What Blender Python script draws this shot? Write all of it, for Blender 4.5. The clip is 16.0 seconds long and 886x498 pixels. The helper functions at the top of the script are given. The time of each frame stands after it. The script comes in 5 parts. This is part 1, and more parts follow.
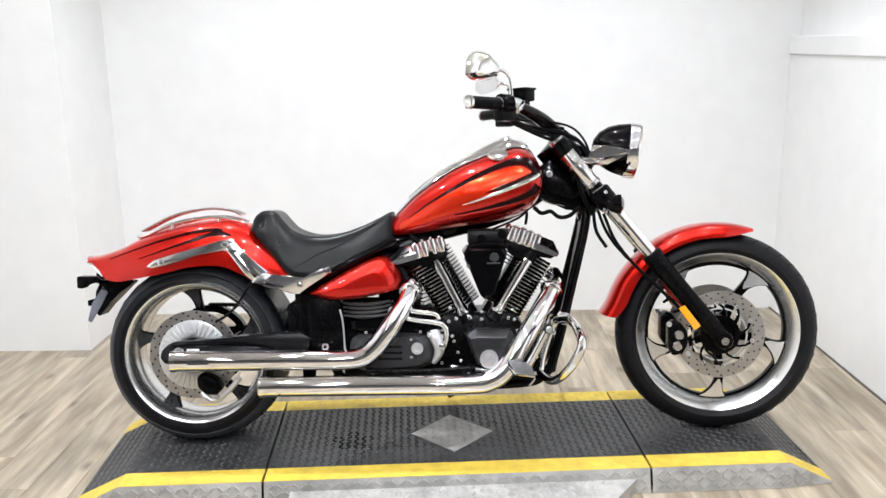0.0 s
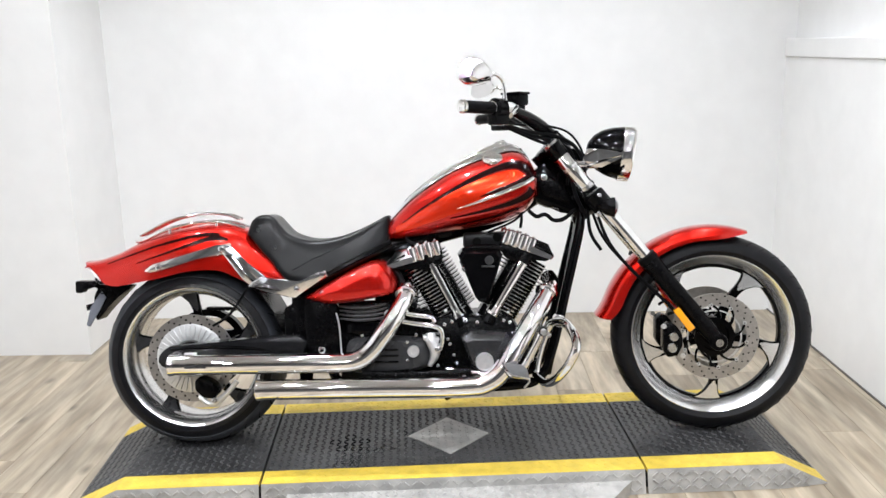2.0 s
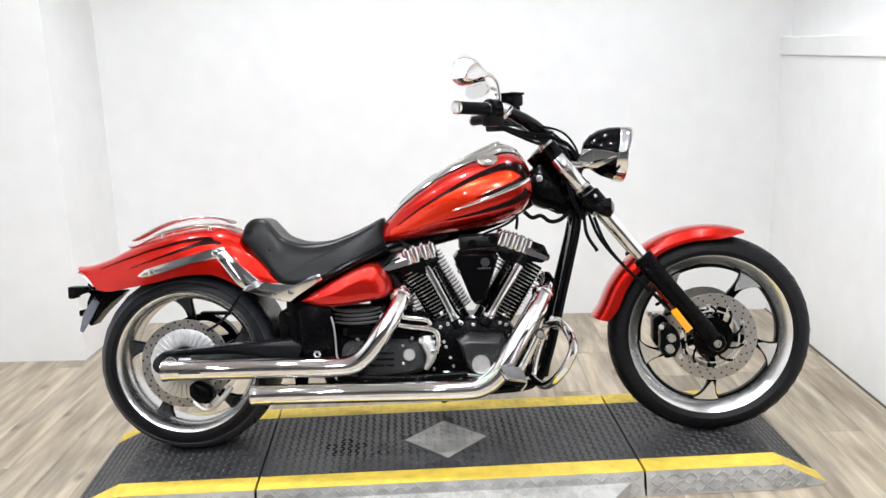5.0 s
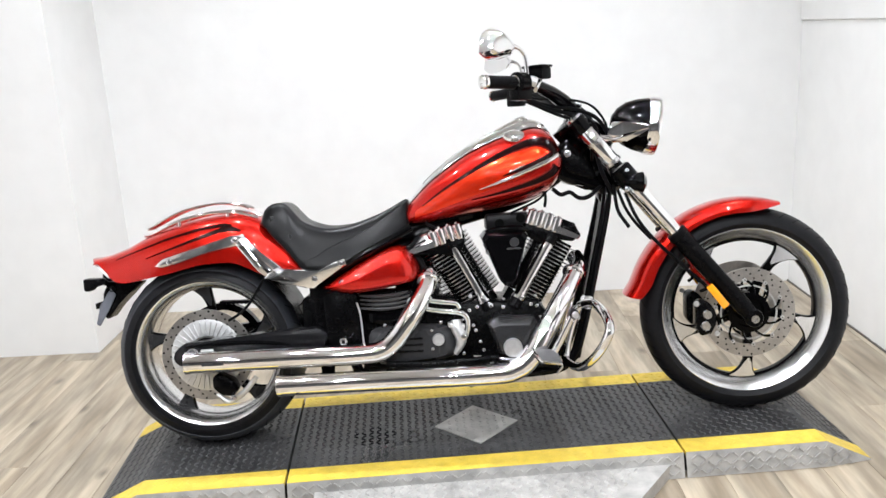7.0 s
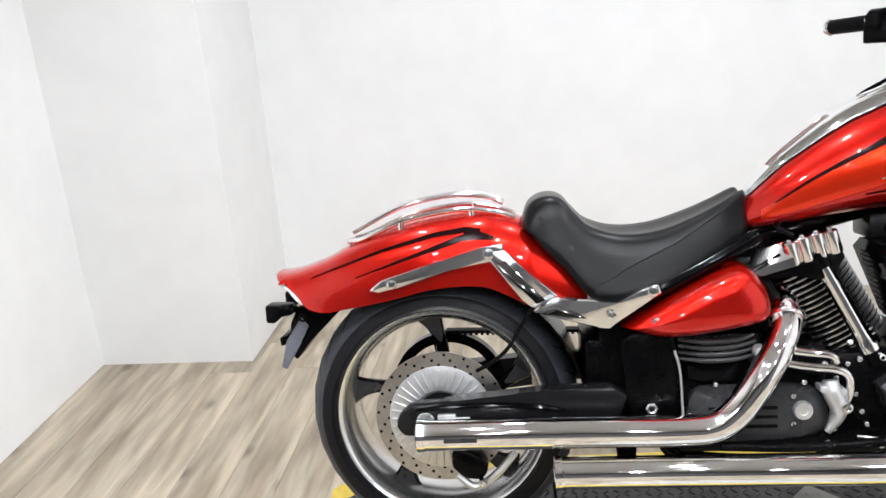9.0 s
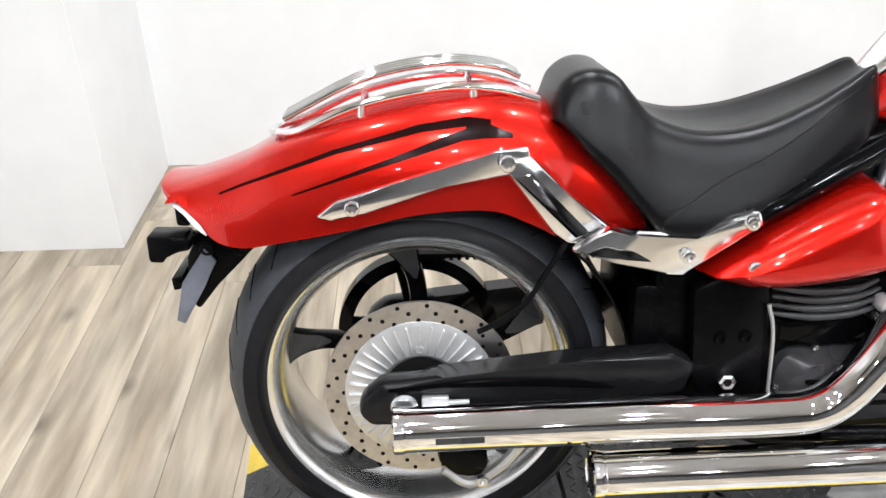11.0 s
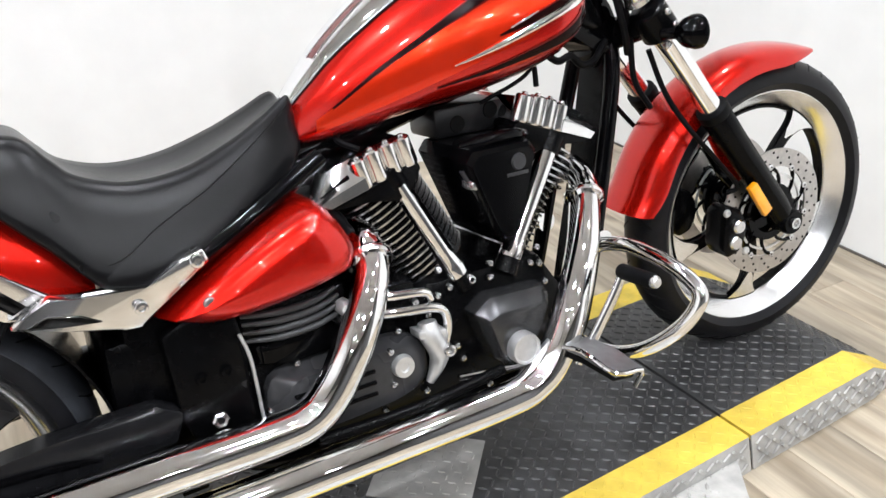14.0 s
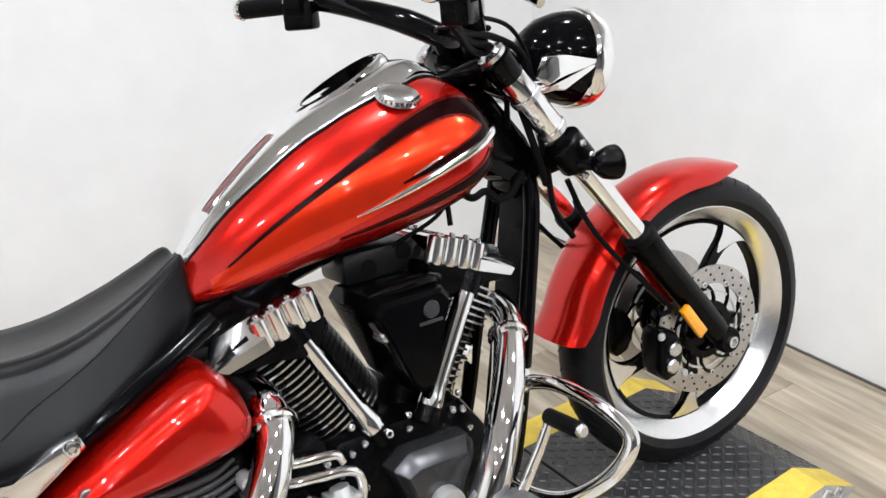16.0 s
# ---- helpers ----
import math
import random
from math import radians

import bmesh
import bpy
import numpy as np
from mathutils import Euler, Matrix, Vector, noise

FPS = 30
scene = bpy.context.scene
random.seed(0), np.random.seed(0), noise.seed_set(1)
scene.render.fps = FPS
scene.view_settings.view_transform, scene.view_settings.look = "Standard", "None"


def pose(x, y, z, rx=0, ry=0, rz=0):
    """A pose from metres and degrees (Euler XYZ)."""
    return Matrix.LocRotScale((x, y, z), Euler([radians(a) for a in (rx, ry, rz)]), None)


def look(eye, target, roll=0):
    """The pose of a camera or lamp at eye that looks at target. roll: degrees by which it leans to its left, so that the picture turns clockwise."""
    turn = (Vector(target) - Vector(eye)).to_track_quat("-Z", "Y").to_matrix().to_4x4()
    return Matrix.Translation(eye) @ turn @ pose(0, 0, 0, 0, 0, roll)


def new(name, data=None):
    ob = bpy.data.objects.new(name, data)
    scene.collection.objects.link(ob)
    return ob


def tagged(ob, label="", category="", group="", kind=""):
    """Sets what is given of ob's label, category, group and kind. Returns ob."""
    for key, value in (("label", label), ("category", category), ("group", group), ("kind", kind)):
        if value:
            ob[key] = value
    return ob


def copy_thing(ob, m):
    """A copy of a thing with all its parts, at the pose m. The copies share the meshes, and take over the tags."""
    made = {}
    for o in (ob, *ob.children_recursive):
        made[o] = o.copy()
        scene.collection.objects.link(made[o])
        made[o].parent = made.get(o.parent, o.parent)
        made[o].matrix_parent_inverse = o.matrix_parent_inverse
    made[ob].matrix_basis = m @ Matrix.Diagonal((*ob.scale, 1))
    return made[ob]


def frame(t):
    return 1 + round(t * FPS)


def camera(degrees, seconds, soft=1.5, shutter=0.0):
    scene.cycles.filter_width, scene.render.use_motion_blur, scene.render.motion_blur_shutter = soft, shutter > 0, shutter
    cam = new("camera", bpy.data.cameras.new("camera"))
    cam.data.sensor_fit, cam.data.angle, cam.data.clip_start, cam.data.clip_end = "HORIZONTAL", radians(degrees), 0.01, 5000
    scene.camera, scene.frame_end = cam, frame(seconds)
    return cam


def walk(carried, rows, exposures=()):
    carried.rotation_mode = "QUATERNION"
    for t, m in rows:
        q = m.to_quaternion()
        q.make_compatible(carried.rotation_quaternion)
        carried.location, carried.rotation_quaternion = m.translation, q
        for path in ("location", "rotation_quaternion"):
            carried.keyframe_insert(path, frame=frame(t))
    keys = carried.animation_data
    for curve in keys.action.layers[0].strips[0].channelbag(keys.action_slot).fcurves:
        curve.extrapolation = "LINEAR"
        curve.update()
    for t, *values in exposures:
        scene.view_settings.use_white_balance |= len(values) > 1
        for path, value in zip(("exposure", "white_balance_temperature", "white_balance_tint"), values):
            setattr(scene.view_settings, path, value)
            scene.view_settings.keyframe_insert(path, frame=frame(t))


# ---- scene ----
# ---------------------------------------------------------------- camera
cam = camera(55.4, 16.0, soft=1.5)
PATH = [
    (0, (0.907, -2.69, 1.386), (0.886, -0.747, 0.913), -0.8),
    (0.5, (0.937, -2.691, 1.397), (0.899, -0.75, 0.916), -1.0),
    (1, (0.921, -2.699, 1.397), (0.897, -0.756, 0.922), -0.8),
    (1.5, (0.936, -2.712, 1.389), (0.899, -0.768, 0.922), -1.0),
    (2, (0.932, -2.707, 1.391), (0.904, -0.762, 0.925), -1.1),
    (2.5, (0.941, -2.712, 1.374), (0.91, -0.765, 0.916), -1.5),
    (3, (0.911, -2.706, 1.395), (0.89, -0.76, 0.933), -1.2),
    (3.5, (0.94, -2.705, 1.387), (0.91, -0.758, 0.929), -1.4),
    (6, (0.939, -2.67, 1.391), (0.925, -0.729, 0.908), -1.5),
    (6.5, (0.931, -2.657, 1.38), (0.919, -0.722, 0.873), -0.8),
    (7, (0.844, -2.597, 1.38), (0.826, -0.664, 0.867), -3.1),
    (7.5, (0.8, -2.438, 1.355), (0.598, -0.516, 0.838), -3.7),
    (8, (0.617, -2.194, 1.381), (0.27, -0.276, 0.931), -3.7),
    (8.5, (0.411, -1.946, 1.39), (0.144, -0.038, 0.854), -5.8),
    (8.7, (0.354, -1.847, 1.366), (0.089, 0.049, 0.787), -5.2),
    (10.8, (0.04, -1.017, 1.278), (0.091, 0.721, 0.29), -1.2),
    (11, (0.052, -1.042, 1.251), (0.102, 0.663, 0.206), -0.9),
    (11.5, (0.048, -1.067, 1.21), (0.069, 0.52, -0.008), 0.3),
    (12, (0.061, -1.088, 1.194), (0.095, 0.46, -0.071), 0.2),
    (12.5, (0.112, -1.084, 1.203), (0.359, 0.534, 0.054), 0.1),
    (13, (0.179, -1.097, 1.212), (0.687, 0.516, 0.144), -0.2),
    (13.5, (0.226, -1.094, 1.218), (0.998, 0.459, 0.222), 1.3),
    (14, (0.267, -1.118, 1.232), (1.176, 0.405, 0.309), 0.4),
    (14.5, (0.278, -1.128, 1.284), (1.25, 0.433, 0.499), 1.8),
    (15, (0.268, -1.122, 1.31), (1.319, 0.408, 0.566), 1.9),
    (15.5, (0.278, -1.098, 1.342), (1.398, 0.4, 0.632), 3.2),
    (16, (0.408, -1.065, 1.311), (1.42, 0.481, 0.546), -0.8),
]
walk(cam, [(t, look(eye, target, roll)) for t, eye, target, roll in PATH],
     exposures=[(0.0, 0.17), (1.5, 0.12), (3.0, 0.07), (3.6, 0.07), (6.0, 0.17), (7.0, 0.17), (8.0, 0.10), (8.7, 0.08), (11.0, 0.30), (13.0, 0.25), (14.5, 0.14), (16.0, 0.0)])

# ---------------------------------------------------------------- light
world = bpy.data.worlds.new("world")
scene.world = world
world.use_nodes = True
world.node_tree.nodes["Background"].inputs[0].default_value = (0.9, 0.95, 1.0, 1)
world.node_tree.nodes["Background"].inputs[1].default_value = 0.05
CEILING = 2.75
SPOTS = [(x + dx, y) for y, dx in ((-3.7, 0.0), (-2.3, 0.2), (-1.0, 0.0), (0.45, 0.15)) for x in (-0.80, 0.0, 0.95, 1.9)]
for lx, ly in SPOTS:
    lamp = bpy.data.lights.new("spot", "SPOT")
    lamp.spot_size, lamp.spot_blend, lamp.shadow_soft_size = radians(150), 0.6, 0.045
    lamp.energy, lamp.color = 42 if lx < -0.4 else 61 if lx > 1.6 else 75, (0.905, 0.940, 1.0)
    ob = new("spot", lamp)
    ob.matrix_world = pose(lx, ly, CEILING - 0.215)

# ---------------------------------------------------------------- materials


def material(name, color, rough=0.5, metal=0.0, vary=0.1, scale=20.0, bump=0.0, bump_scale=200.0, coat=0.0, rough_vary=0.1, spec=0.5,
             per_object=0.0, stretch=(1, 1, 1), second=None, blend_scale=6.0, knots=False):
    """A principled surface with variation at two scales, fine relief and worn gloss."""
    m = bpy.data.materials.new(name)
    m.use_nodes = True
    nt = m.node_tree
    b = nt.nodes["Principled BSDF"]
    tc = nt.nodes.new("ShaderNodeTexCoord")
    mp = nt.nodes.new("ShaderNodeMapping")
    mp.inputs["Scale"].default_value = stretch
    if per_object:
        own = nt.nodes.new("ShaderNodeObjectInfo")
        off = nt.nodes.new("ShaderNodeVectorMath")
        off.operation = "MULTIPLY_ADD"
        off.inputs[1].default_value = (37.0, 91.0, 13.0)
        nt.links.new(own.outputs["Random"], off.inputs[0])
        nt.links.new(tc.outputs["Object"], off.inputs[2])
        nt.links.new(off.outputs["Vector"], mp.inputs["Vector"])
    else:
        nt.links.new(tc.outputs["Object"], mp.inputs["Vector"])

    def noise_at(sc, detail=6.0):
        n = nt.nodes.new("ShaderNodeTexNoise")
        n.inputs["Scale"].default_value, n.inputs["Detail"].default_value = sc, detail
        nt.links.new(mp.outputs["Vector"], n.inputs["Vector"])
        return n

    def ramp(src, lo, hi, a=0.3, z=0.7):
        r = nt.nodes.new("ShaderNodeMapRange")
        r.inputs["From Min"].default_value, r.inputs["From Max"].default_value = a, z
        r.inputs["To Min"].default_value, r.inputs["To Max"].default_value = lo, hi
        nt.links.new(src, r.inputs["Value"])
        return r.outputs["Result"]

    fine, broad = noise_at(scale), noise_at(scale * 0.13, 3.0)
    hsv = nt.nodes.new("ShaderNodeHueSaturation")
    hsv.inputs["Color"].default_value = (*color, 1)
    if second:
        mix = nt.nodes.new("ShaderNodeMix")
        mix.data_type = "RGBA"
        mix.inputs["A"].default_value, mix.inputs["B"].default_value = (*color, 1), (*second, 1)
        nt.links.new(ramp(noise_at(blend_scale).outputs["Fac"], 0, 1, 0.35, 0.65), mix.inputs["Factor"])
        nt.links.new(mix.outputs["Result"], hsv.inputs["Color"])
    v1 = ramp(fine.outputs["Fac"], 1 - vary, 1 + vary)
    if knots:
        vo = nt.nodes.new("ShaderNodeTexVoronoi")
        vo.inputs["Scale"].default_value = 4.2
        st = nt.nodes.new("ShaderNodeMapping")
        st.inputs["Scale"].default_value = (1.0, 5.0, 1.0)
        nt.links.new(mp.outputs["Vector"], st.inputs["Vector"])
        nt.links.new(st.outputs["Vector"], vo.inputs["Vector"])
        kn = nt.nodes.new("ShaderNodeMath")
        kn.operation = "MULTIPLY"
        nt.links.new(ramp(vo.outputs["Distance"], 0.45, 1.0, 0.02, 0.11), kn.inputs[0])
        nt.links.new(v1, kn.inputs[1])
        v1 = kn.outputs[0]
    v2 = ramp(broad.outputs["Fac"], 1 - vary * 0.8, 1 + vary * 0.8)
    mul = nt.nodes.new("ShaderNodeMath")
    mul.operation = "MULTIPLY"
    nt.links.new(v1, mul.inputs[0])
    nt.links.new(v2, mul.inputs[1])
    last = mul.outputs[0]
    if per_object:
        info = nt.nodes.new("ShaderNodeObjectInfo")
        m2 = nt.nodes.new("ShaderNodeMath")
        m2.operation = "MULTIPLY"
        nt.links.new(ramp(info.outputs["Random"], 1 - per_object, 1 + per_object, 0, 1), m2.inputs[0])
        nt.links.new(last, m2.inputs[1])
        last = m2.outputs[0]
    nt.links.new(last, hsv.inputs["Value"])
    nt.links.new(hsv.outputs["Color"], b.inputs["Base Color"])
    nt.links.new(ramp(broad.outputs["Fac"], max(0.02, rough * (1 - rough_vary)), min(1, rough * (1 + rough_vary))), b.inputs["Roughness"])
    b.inputs["Metallic"].default_value = metal
    b.inputs["Specular IOR Level"].default_value = spec
    b.inputs["Coat Weight"].default_value = coat
    b.inputs["Coat Roughness"].default_value = 0.03
    if bump:
        n = noise_at(bump_scale)
        bp = nt.nodes.new("ShaderNodeBump")
        bp.inputs["Strength"].default_value, bp.inputs["Distance"].default_value = bump, 0.002
        nt.links.new(n.outputs["Fac"], bp.inputs["Height"])
        nt.links.new(bp.outputs["Normal"], b.inputs["Normal"])
    return m


def glowing(name, color, strength):
    m = bpy.data.materials.new(name)
    m.use_nodes = True
    b = m.node_tree.nodes["Principled BSDF"]
    b.inputs["Base Color"].default_value = (*color, 1)
    b.inputs["Emission Color"].default_value = (*color, 1)
    b.inputs["Emission Strength"].default_value = strength
    return m


WALL = material("white_wall_paint", (0.82, 0.82, 0.81), 0.6, vary=0.02, scale=9, bump=0.05, bump_scale=160)
CEIL = material("ceiling_paint", (0.52, 0.52, 0.52), 0.8, vary=0.03, scale=9, bump=0.05)
DARK_WALL = material("dark_shop_wall", (0.12, 0.12, 0.122), 0.7, vary=0.2, scale=3)
PLANK = material("oak_laminate", (0.435, 0.373, 0.285), 0.42, vary=0.27, scale=34, bump=0.12, bump_scale=140, per_object=0.09,
                 stretch=(1, 0.11, 1), second=(0.270, 0.217, 0.154), blend_scale=14, knots=True)
GAP = material("floor_joint", (0.34, 0.285, 0.21), 0.8)
SKIRTING = material("dark_skirting", (0.10, 0.09, 0.08), 0.5)
RUBBER_MAT = material("black_tread_plate", (0.034, 0.034, 0.035), 0.34, vary=0.35, scale=30, bump=0.25, bump_scale=260, rough_vary=0.3)
WET_MAT = material("oily_tread", (0.003, 0.003, 0.004), 0.40, vary=0.2, scale=30, spec=0.10)
YELLOW = material("yellow_safety_paint", (0.68, 0.49, 0.055), 0.5, vary=0.16, scale=24, bump=0.15, bump_scale=180, second=(0.60, 0.43, 0.06))
STEEL = material("worn_steel_plate", (0.42, 0.41, 0.39), 0.5, metal=0.35, vary=0.2, scale=22, bump=0.15, bump_scale=220, rough_vary=0.3)
DARK = material("dark_gap", (0.012, 0.012, 0.012), 0.9)

# ---------------------------------------------------------------- mesh helpers


def shade(me, on=True, angle=40):
    if on:
        me.polygons.foreach_set("use_smooth", [True] * len(me.polygons))
        me.set_sharp_from_angle(angle=radians(angle))


def mesh_from(name, bm, mat=None, smooth=True, angle=40):
    bmesh.ops.recalc_face_normals(bm, faces=bm.faces)
    me = bpy.data.meshes.new(name)
    bm.to_mesh(me)
    bm.free()
    if mat:
        me.materials.append(mat)
    shade(me, smooth, angle)
    return me


def part(name, bm, mat, parent=None, label="", smooth=True, angle=40):
    ob = new(name, mesh_from(name, bm, mat, smooth, angle))
    if parent:
        ob.parent = parent
    if label:
        ob["label"] = label
    return ob


def thing(name, m, label, category, group="", kind=""):
    ob = new(name)
    ob.empty_display_size = 0.1
    ob.matrix_world = m
    return tagged(ob, label, category, group, kind)


def box(x0, x1, y0, y1, z0, z1, bevel=0.0, seg=2, bm=None, m=None):
    made = bmesh.new()
    bmesh.ops.create_cube(made, size=1)
    for v in made.verts:
        v.co = Vector(((x0 + x1) / 2 + v.co.x * (x1 - x0), (y0 + y1) / 2 + v.co.y * (y1 - y0), (z0 + z1) / 2 + v.co.z * (z1 - z0)))
    if bevel:
        bmesh.ops.bevel(made, geom=list(made.edges), offset=bevel, segments=seg, affect="EDGES", profile=0.5)
    if m is not None:
        made.transform(m)
    return made if bm is None else join(bm, made)


def join(a, b):
    """Adds the bmesh b to a."""
    me = bpy.data.meshes.new("tmp")
    b.to_mesh(me)
    b.free()
    a.from_mesh(me)
    bpy.data.meshes.remove(me)
    return a


def rings(sections, caps=True, closed=False, bm=None):
    """A skin over rings of points; closed joins the last ring to the first."""
    bm = bmesh.new() if bm is None else bm
    rows = [[bm.verts.new(p) for p in ring] for ring in sections]
    n = len(rows[0])
    last = len(rows) if closed else len(rows) - 1
    for i in range(last):
        a, b = rows[i], rows[(i + 1) % len(rows)]
        for j in range(n):
            k = (j + 1) % n
            try:
                bm.faces.new((a[j], a[k], b[k], b[j]))
            except ValueError:
                pass
    if caps and not closed:
        bm.faces.new(rows[0][::-1])
        bm.faces.new(rows[-1])
    return bm


def sheet(grid, thick=0.0, bm=None):
    """A surface over rows of points, with thickness along its normals."""
    bm = bmesh.new() if bm is None else bm
    rows = [[bm.verts.new(p) for p in row] for row in grid]
    faces = []
    for i in range(len(rows) - 1):
        for j in range(len(rows[0]) - 1):
            faces.append(bm.faces.new((rows[i][j], rows[i][j + 1], rows[i + 1][j + 1], rows[i + 1][j])))
    if thick:
        bmesh.ops.recalc_face_normals(bm, faces=bm.faces)
        bmesh.ops.solidify(bm, geom=faces, thickness=thick)
    return bm


def smooth_line(points, steps=6):
    """A curve through the points (Catmull-Rom)."""
    p = [Vector(q) for q in points]
    p = [p[0] * 2 - p[1]] + p + [p[-1] * 2 - p[-2]]
    out = []
    for i in range(1, len(p) - 2):
        for s in range(steps):
            t = s / steps
            a, b, c, d = p[i - 1:i + 3]
            out.append(0.5 * (2 * b + (c - a) * t + (2 * a - 5 * b + 4 * c - d) * t * t + (3 * b - a - 3 * c + d) * t ** 3))
    out.append(p[-2])
    return out


def tube(points, radius, sides=14, steps=6, caps=True, squash=1.0, bm=None, smooth=True):
    """A pipe along a curve; radius may be a number, or one for each given point."""
    line = smooth_line(points, steps) if smooth else [Vector(q) for q in points]
    if isinstance(radius, (int, float)):
        rad = [radius] * len(line)
    else:
        rad = [np.interp(i / (steps if smooth else 1), range(len(radius)), radius) for i in range(len(line))]
    sections = []
    up = Vector((0.03, 1, 0.05)).normalized()
    for i, c in enumerate(line):
        d = (line[min(i + 1, len(line) - 1)] - line[max(i - 1, 0)]).normalized()
        side = d.cross(up)
        if side.length < 1e-3:
            side = d.cross(Vector((0, 0, 1)))
        side.normalize()
        up2 = side.cross(d).normalized()
        up = up2
        sections.append([c + (side * math.cos(a) + up2 * math.sin(a) * squash) * rad[i] for a in (2 * math.pi * k / sides for k in range(sides))])
    return rings(sections, caps, bm=bm)


def rod(a, b, radius, sides=14, radius2=None, bm=None):
    return tube([a, b], [radius, radius if radius2 is None else radius2], sides, bm=bm, smooth=False)


def lathe(profile, sides=48, axis="Y", center=(0, 0, 0), closed=False, bm=None):
    """Turns a profile of (radius, along) about an axis; closed joins the profile's end to its start."""
    c = Vector(center)
    sections = []
    for k in range(sides):
        a = 2 * math.pi * k / sides
        ring = []
        for r, h in profile:
            u, v = r * math.cos(a), r * math.sin(a)
            ring.append(c + {"Y": Vector((u, h, v)), "Z": Vector((u, v, h)), "X": Vector((h, u, v))}[axis])
        sections.append(ring)
    bm = bmesh.new() if bm is None else bm
    rows = [[bm.verts.new(p) for p in ring] for ring in sections]
    n = len(profile)
    for i in range(sides):
        a, b = rows[i], rows[(i + 1) % sides]
        for j in range(n if closed else n - 1):
            k = (j + 1) % n
            bm.faces.new((a[j], a[k], b[k], b[j]))
    if not closed:
        for j, flip in ((0, False), (n - 1, True)):
            if profile[j][0] > 1e-5:
                ring = [rows[i][j] for i in range(sides)]
                bm.faces.new(ring if flip else ring[::-1])
    bmesh.ops.remove_doubles(bm, verts=bm.verts, dist=1e-6)
    return bm


def aim(a, b):
    """A frame at a whose z axis points to b."""
    d = Vector(b) - Vector(a)
    return Matrix.Translation(a) @ d.to_track_quat("Z", "Y").to_matrix().to_4x4()


def bolt(center, way, radius=0.008, height=0.006, socket=True, bm=None):
    """A domed hexagon socket bolt head."""
    r, h = radius, height
    prof = [(r, 0), (r, h * 0.5), (r * 0.85, h * 0.9), (r * 0.5, h)]
    prof += [(r * 0.48, h * 0.4), (0, h * 0.4)] if socket else [(0, h)]
    b = lathe(prof, 14, "Z")
    b.transform(aim(center, Vector(center) + Vector(way)))
    return b if bm is None else join(bm, b)


# ---------------------------------------------------------------- room
WEST, EAST, NORTH, SOUTH = -1.39, 2.635, 1.60, -5.2


def wall(name, x0, x1, y0, y1, z0, z1, mat, label):
    return tagged(part(name, box(x0, x1, y0, y1, z0, z1), mat, None, smooth=False), label, "wall", kind="structure")


wall("wall_north", WEST - 0.1, EAST + 0.1, NORTH, NORTH + 0.1, 0, CEILING, WALL, "plain white painted back wall of the photo bay")
wall("wall_east", EAST, EAST + 0.1, -2.4, NORTH, 0, CEILING, WALL, "plain white painted side wall of the bay")
wall("wall_west", WEST - 0.1, WEST, -2.4, NORTH, 0, CEILING, WALL, "white painted side wall beside the pillar")
wall("wall_south", WEST - 0.1, EAST + 0.1, SOUTH - 0.1, SOUTH, 0, CEILING, DARK_WALL, "grey wall behind the bay")
wall("wall_east_rear", EAST, EAST + 0.1, SOUTH, -2.4, 0, CEILING, DARK_WALL, "grey side wall outside the bay")
wall("wall_west_rear", WEST - 0.1, WEST, SOUTH, -2.4, 0, CEILING, DARK_WALL, "grey side wall outside the bay")
tagged(part("pillar", box(WEST, -0.803, 1.06, NORTH, 0, CEILING), WALL, None, smooth=False), "square white painted pillar in the corner of the bay",
                "pillar", kind="structure")
tagged(part("wall_panel", box(EAST - 0.045, EAST, -1.5, NORTH, 0.0, 1.312, 0.003), WALL, None, smooth=False),
       "low white boxed-out panel along the side wall", "wall panel", kind="structure")
tagged(part("trim", box(EAST - 0.055, EAST, -1.5, NORTH, 1.312, 1.40, 0.006), WALL, None, smooth=False),
       "white painted rail on top of the wall panel", "wall trim", kind="structure")
tagged(part("ceiling", box(WEST - 0.1, EAST + 0.1, SOUTH - 0.1, NORTH + 0.1, CEILING, CEILING + 0.1), CEIL, None, smooth=False),
       "grey flat ceiling", "ceiling", kind="structure")
base = bmesh.new()
box(EAST - 0.052, EAST - 0.045, -1.5, NORTH, 0.0, 0.008, 0.002, bm=base)
tagged(part("baseboard", base, SKIRTING, None), "thin dark strip at the foot of the side wall", "baseboard", kind="structure")

floor = tagged(part("floor", box(WEST - 0.1, EAST + 0.1, SOUTH - 0.1, NORTH + 0.1, -0.1, -0.004), GAP, None, smooth=False),
               "grey-brown wood-look plank floor", "floor", kind="structure")
PLANK_W, PLANK_L = 0.152, 1.22
plank_mesh = mesh_from("plank", box(0, PLANK_W - 0.0010, 0, PLANK_L - 0.0010, -0.004, 0.0, 0.0008, 1), PLANK, smooth=False)
rng = random.Random(5)
px = WEST
while px < EAST:
    py = SOUTH - rng.random() * PLANK_L
    while py < NORTH:
        ob = new("plank", plank_mesh)
        ob.parent = floor
        a, b = max(py, SOUTH), min(py + PLANK_L, NORTH)
        ob.location = (px, a, 0)
        ob.scale = (min(1.0, (EAST - px) / PLANK_W), (b - a) / PLANK_L, 1)
        py += PLANK_L
    px += PLANK_W

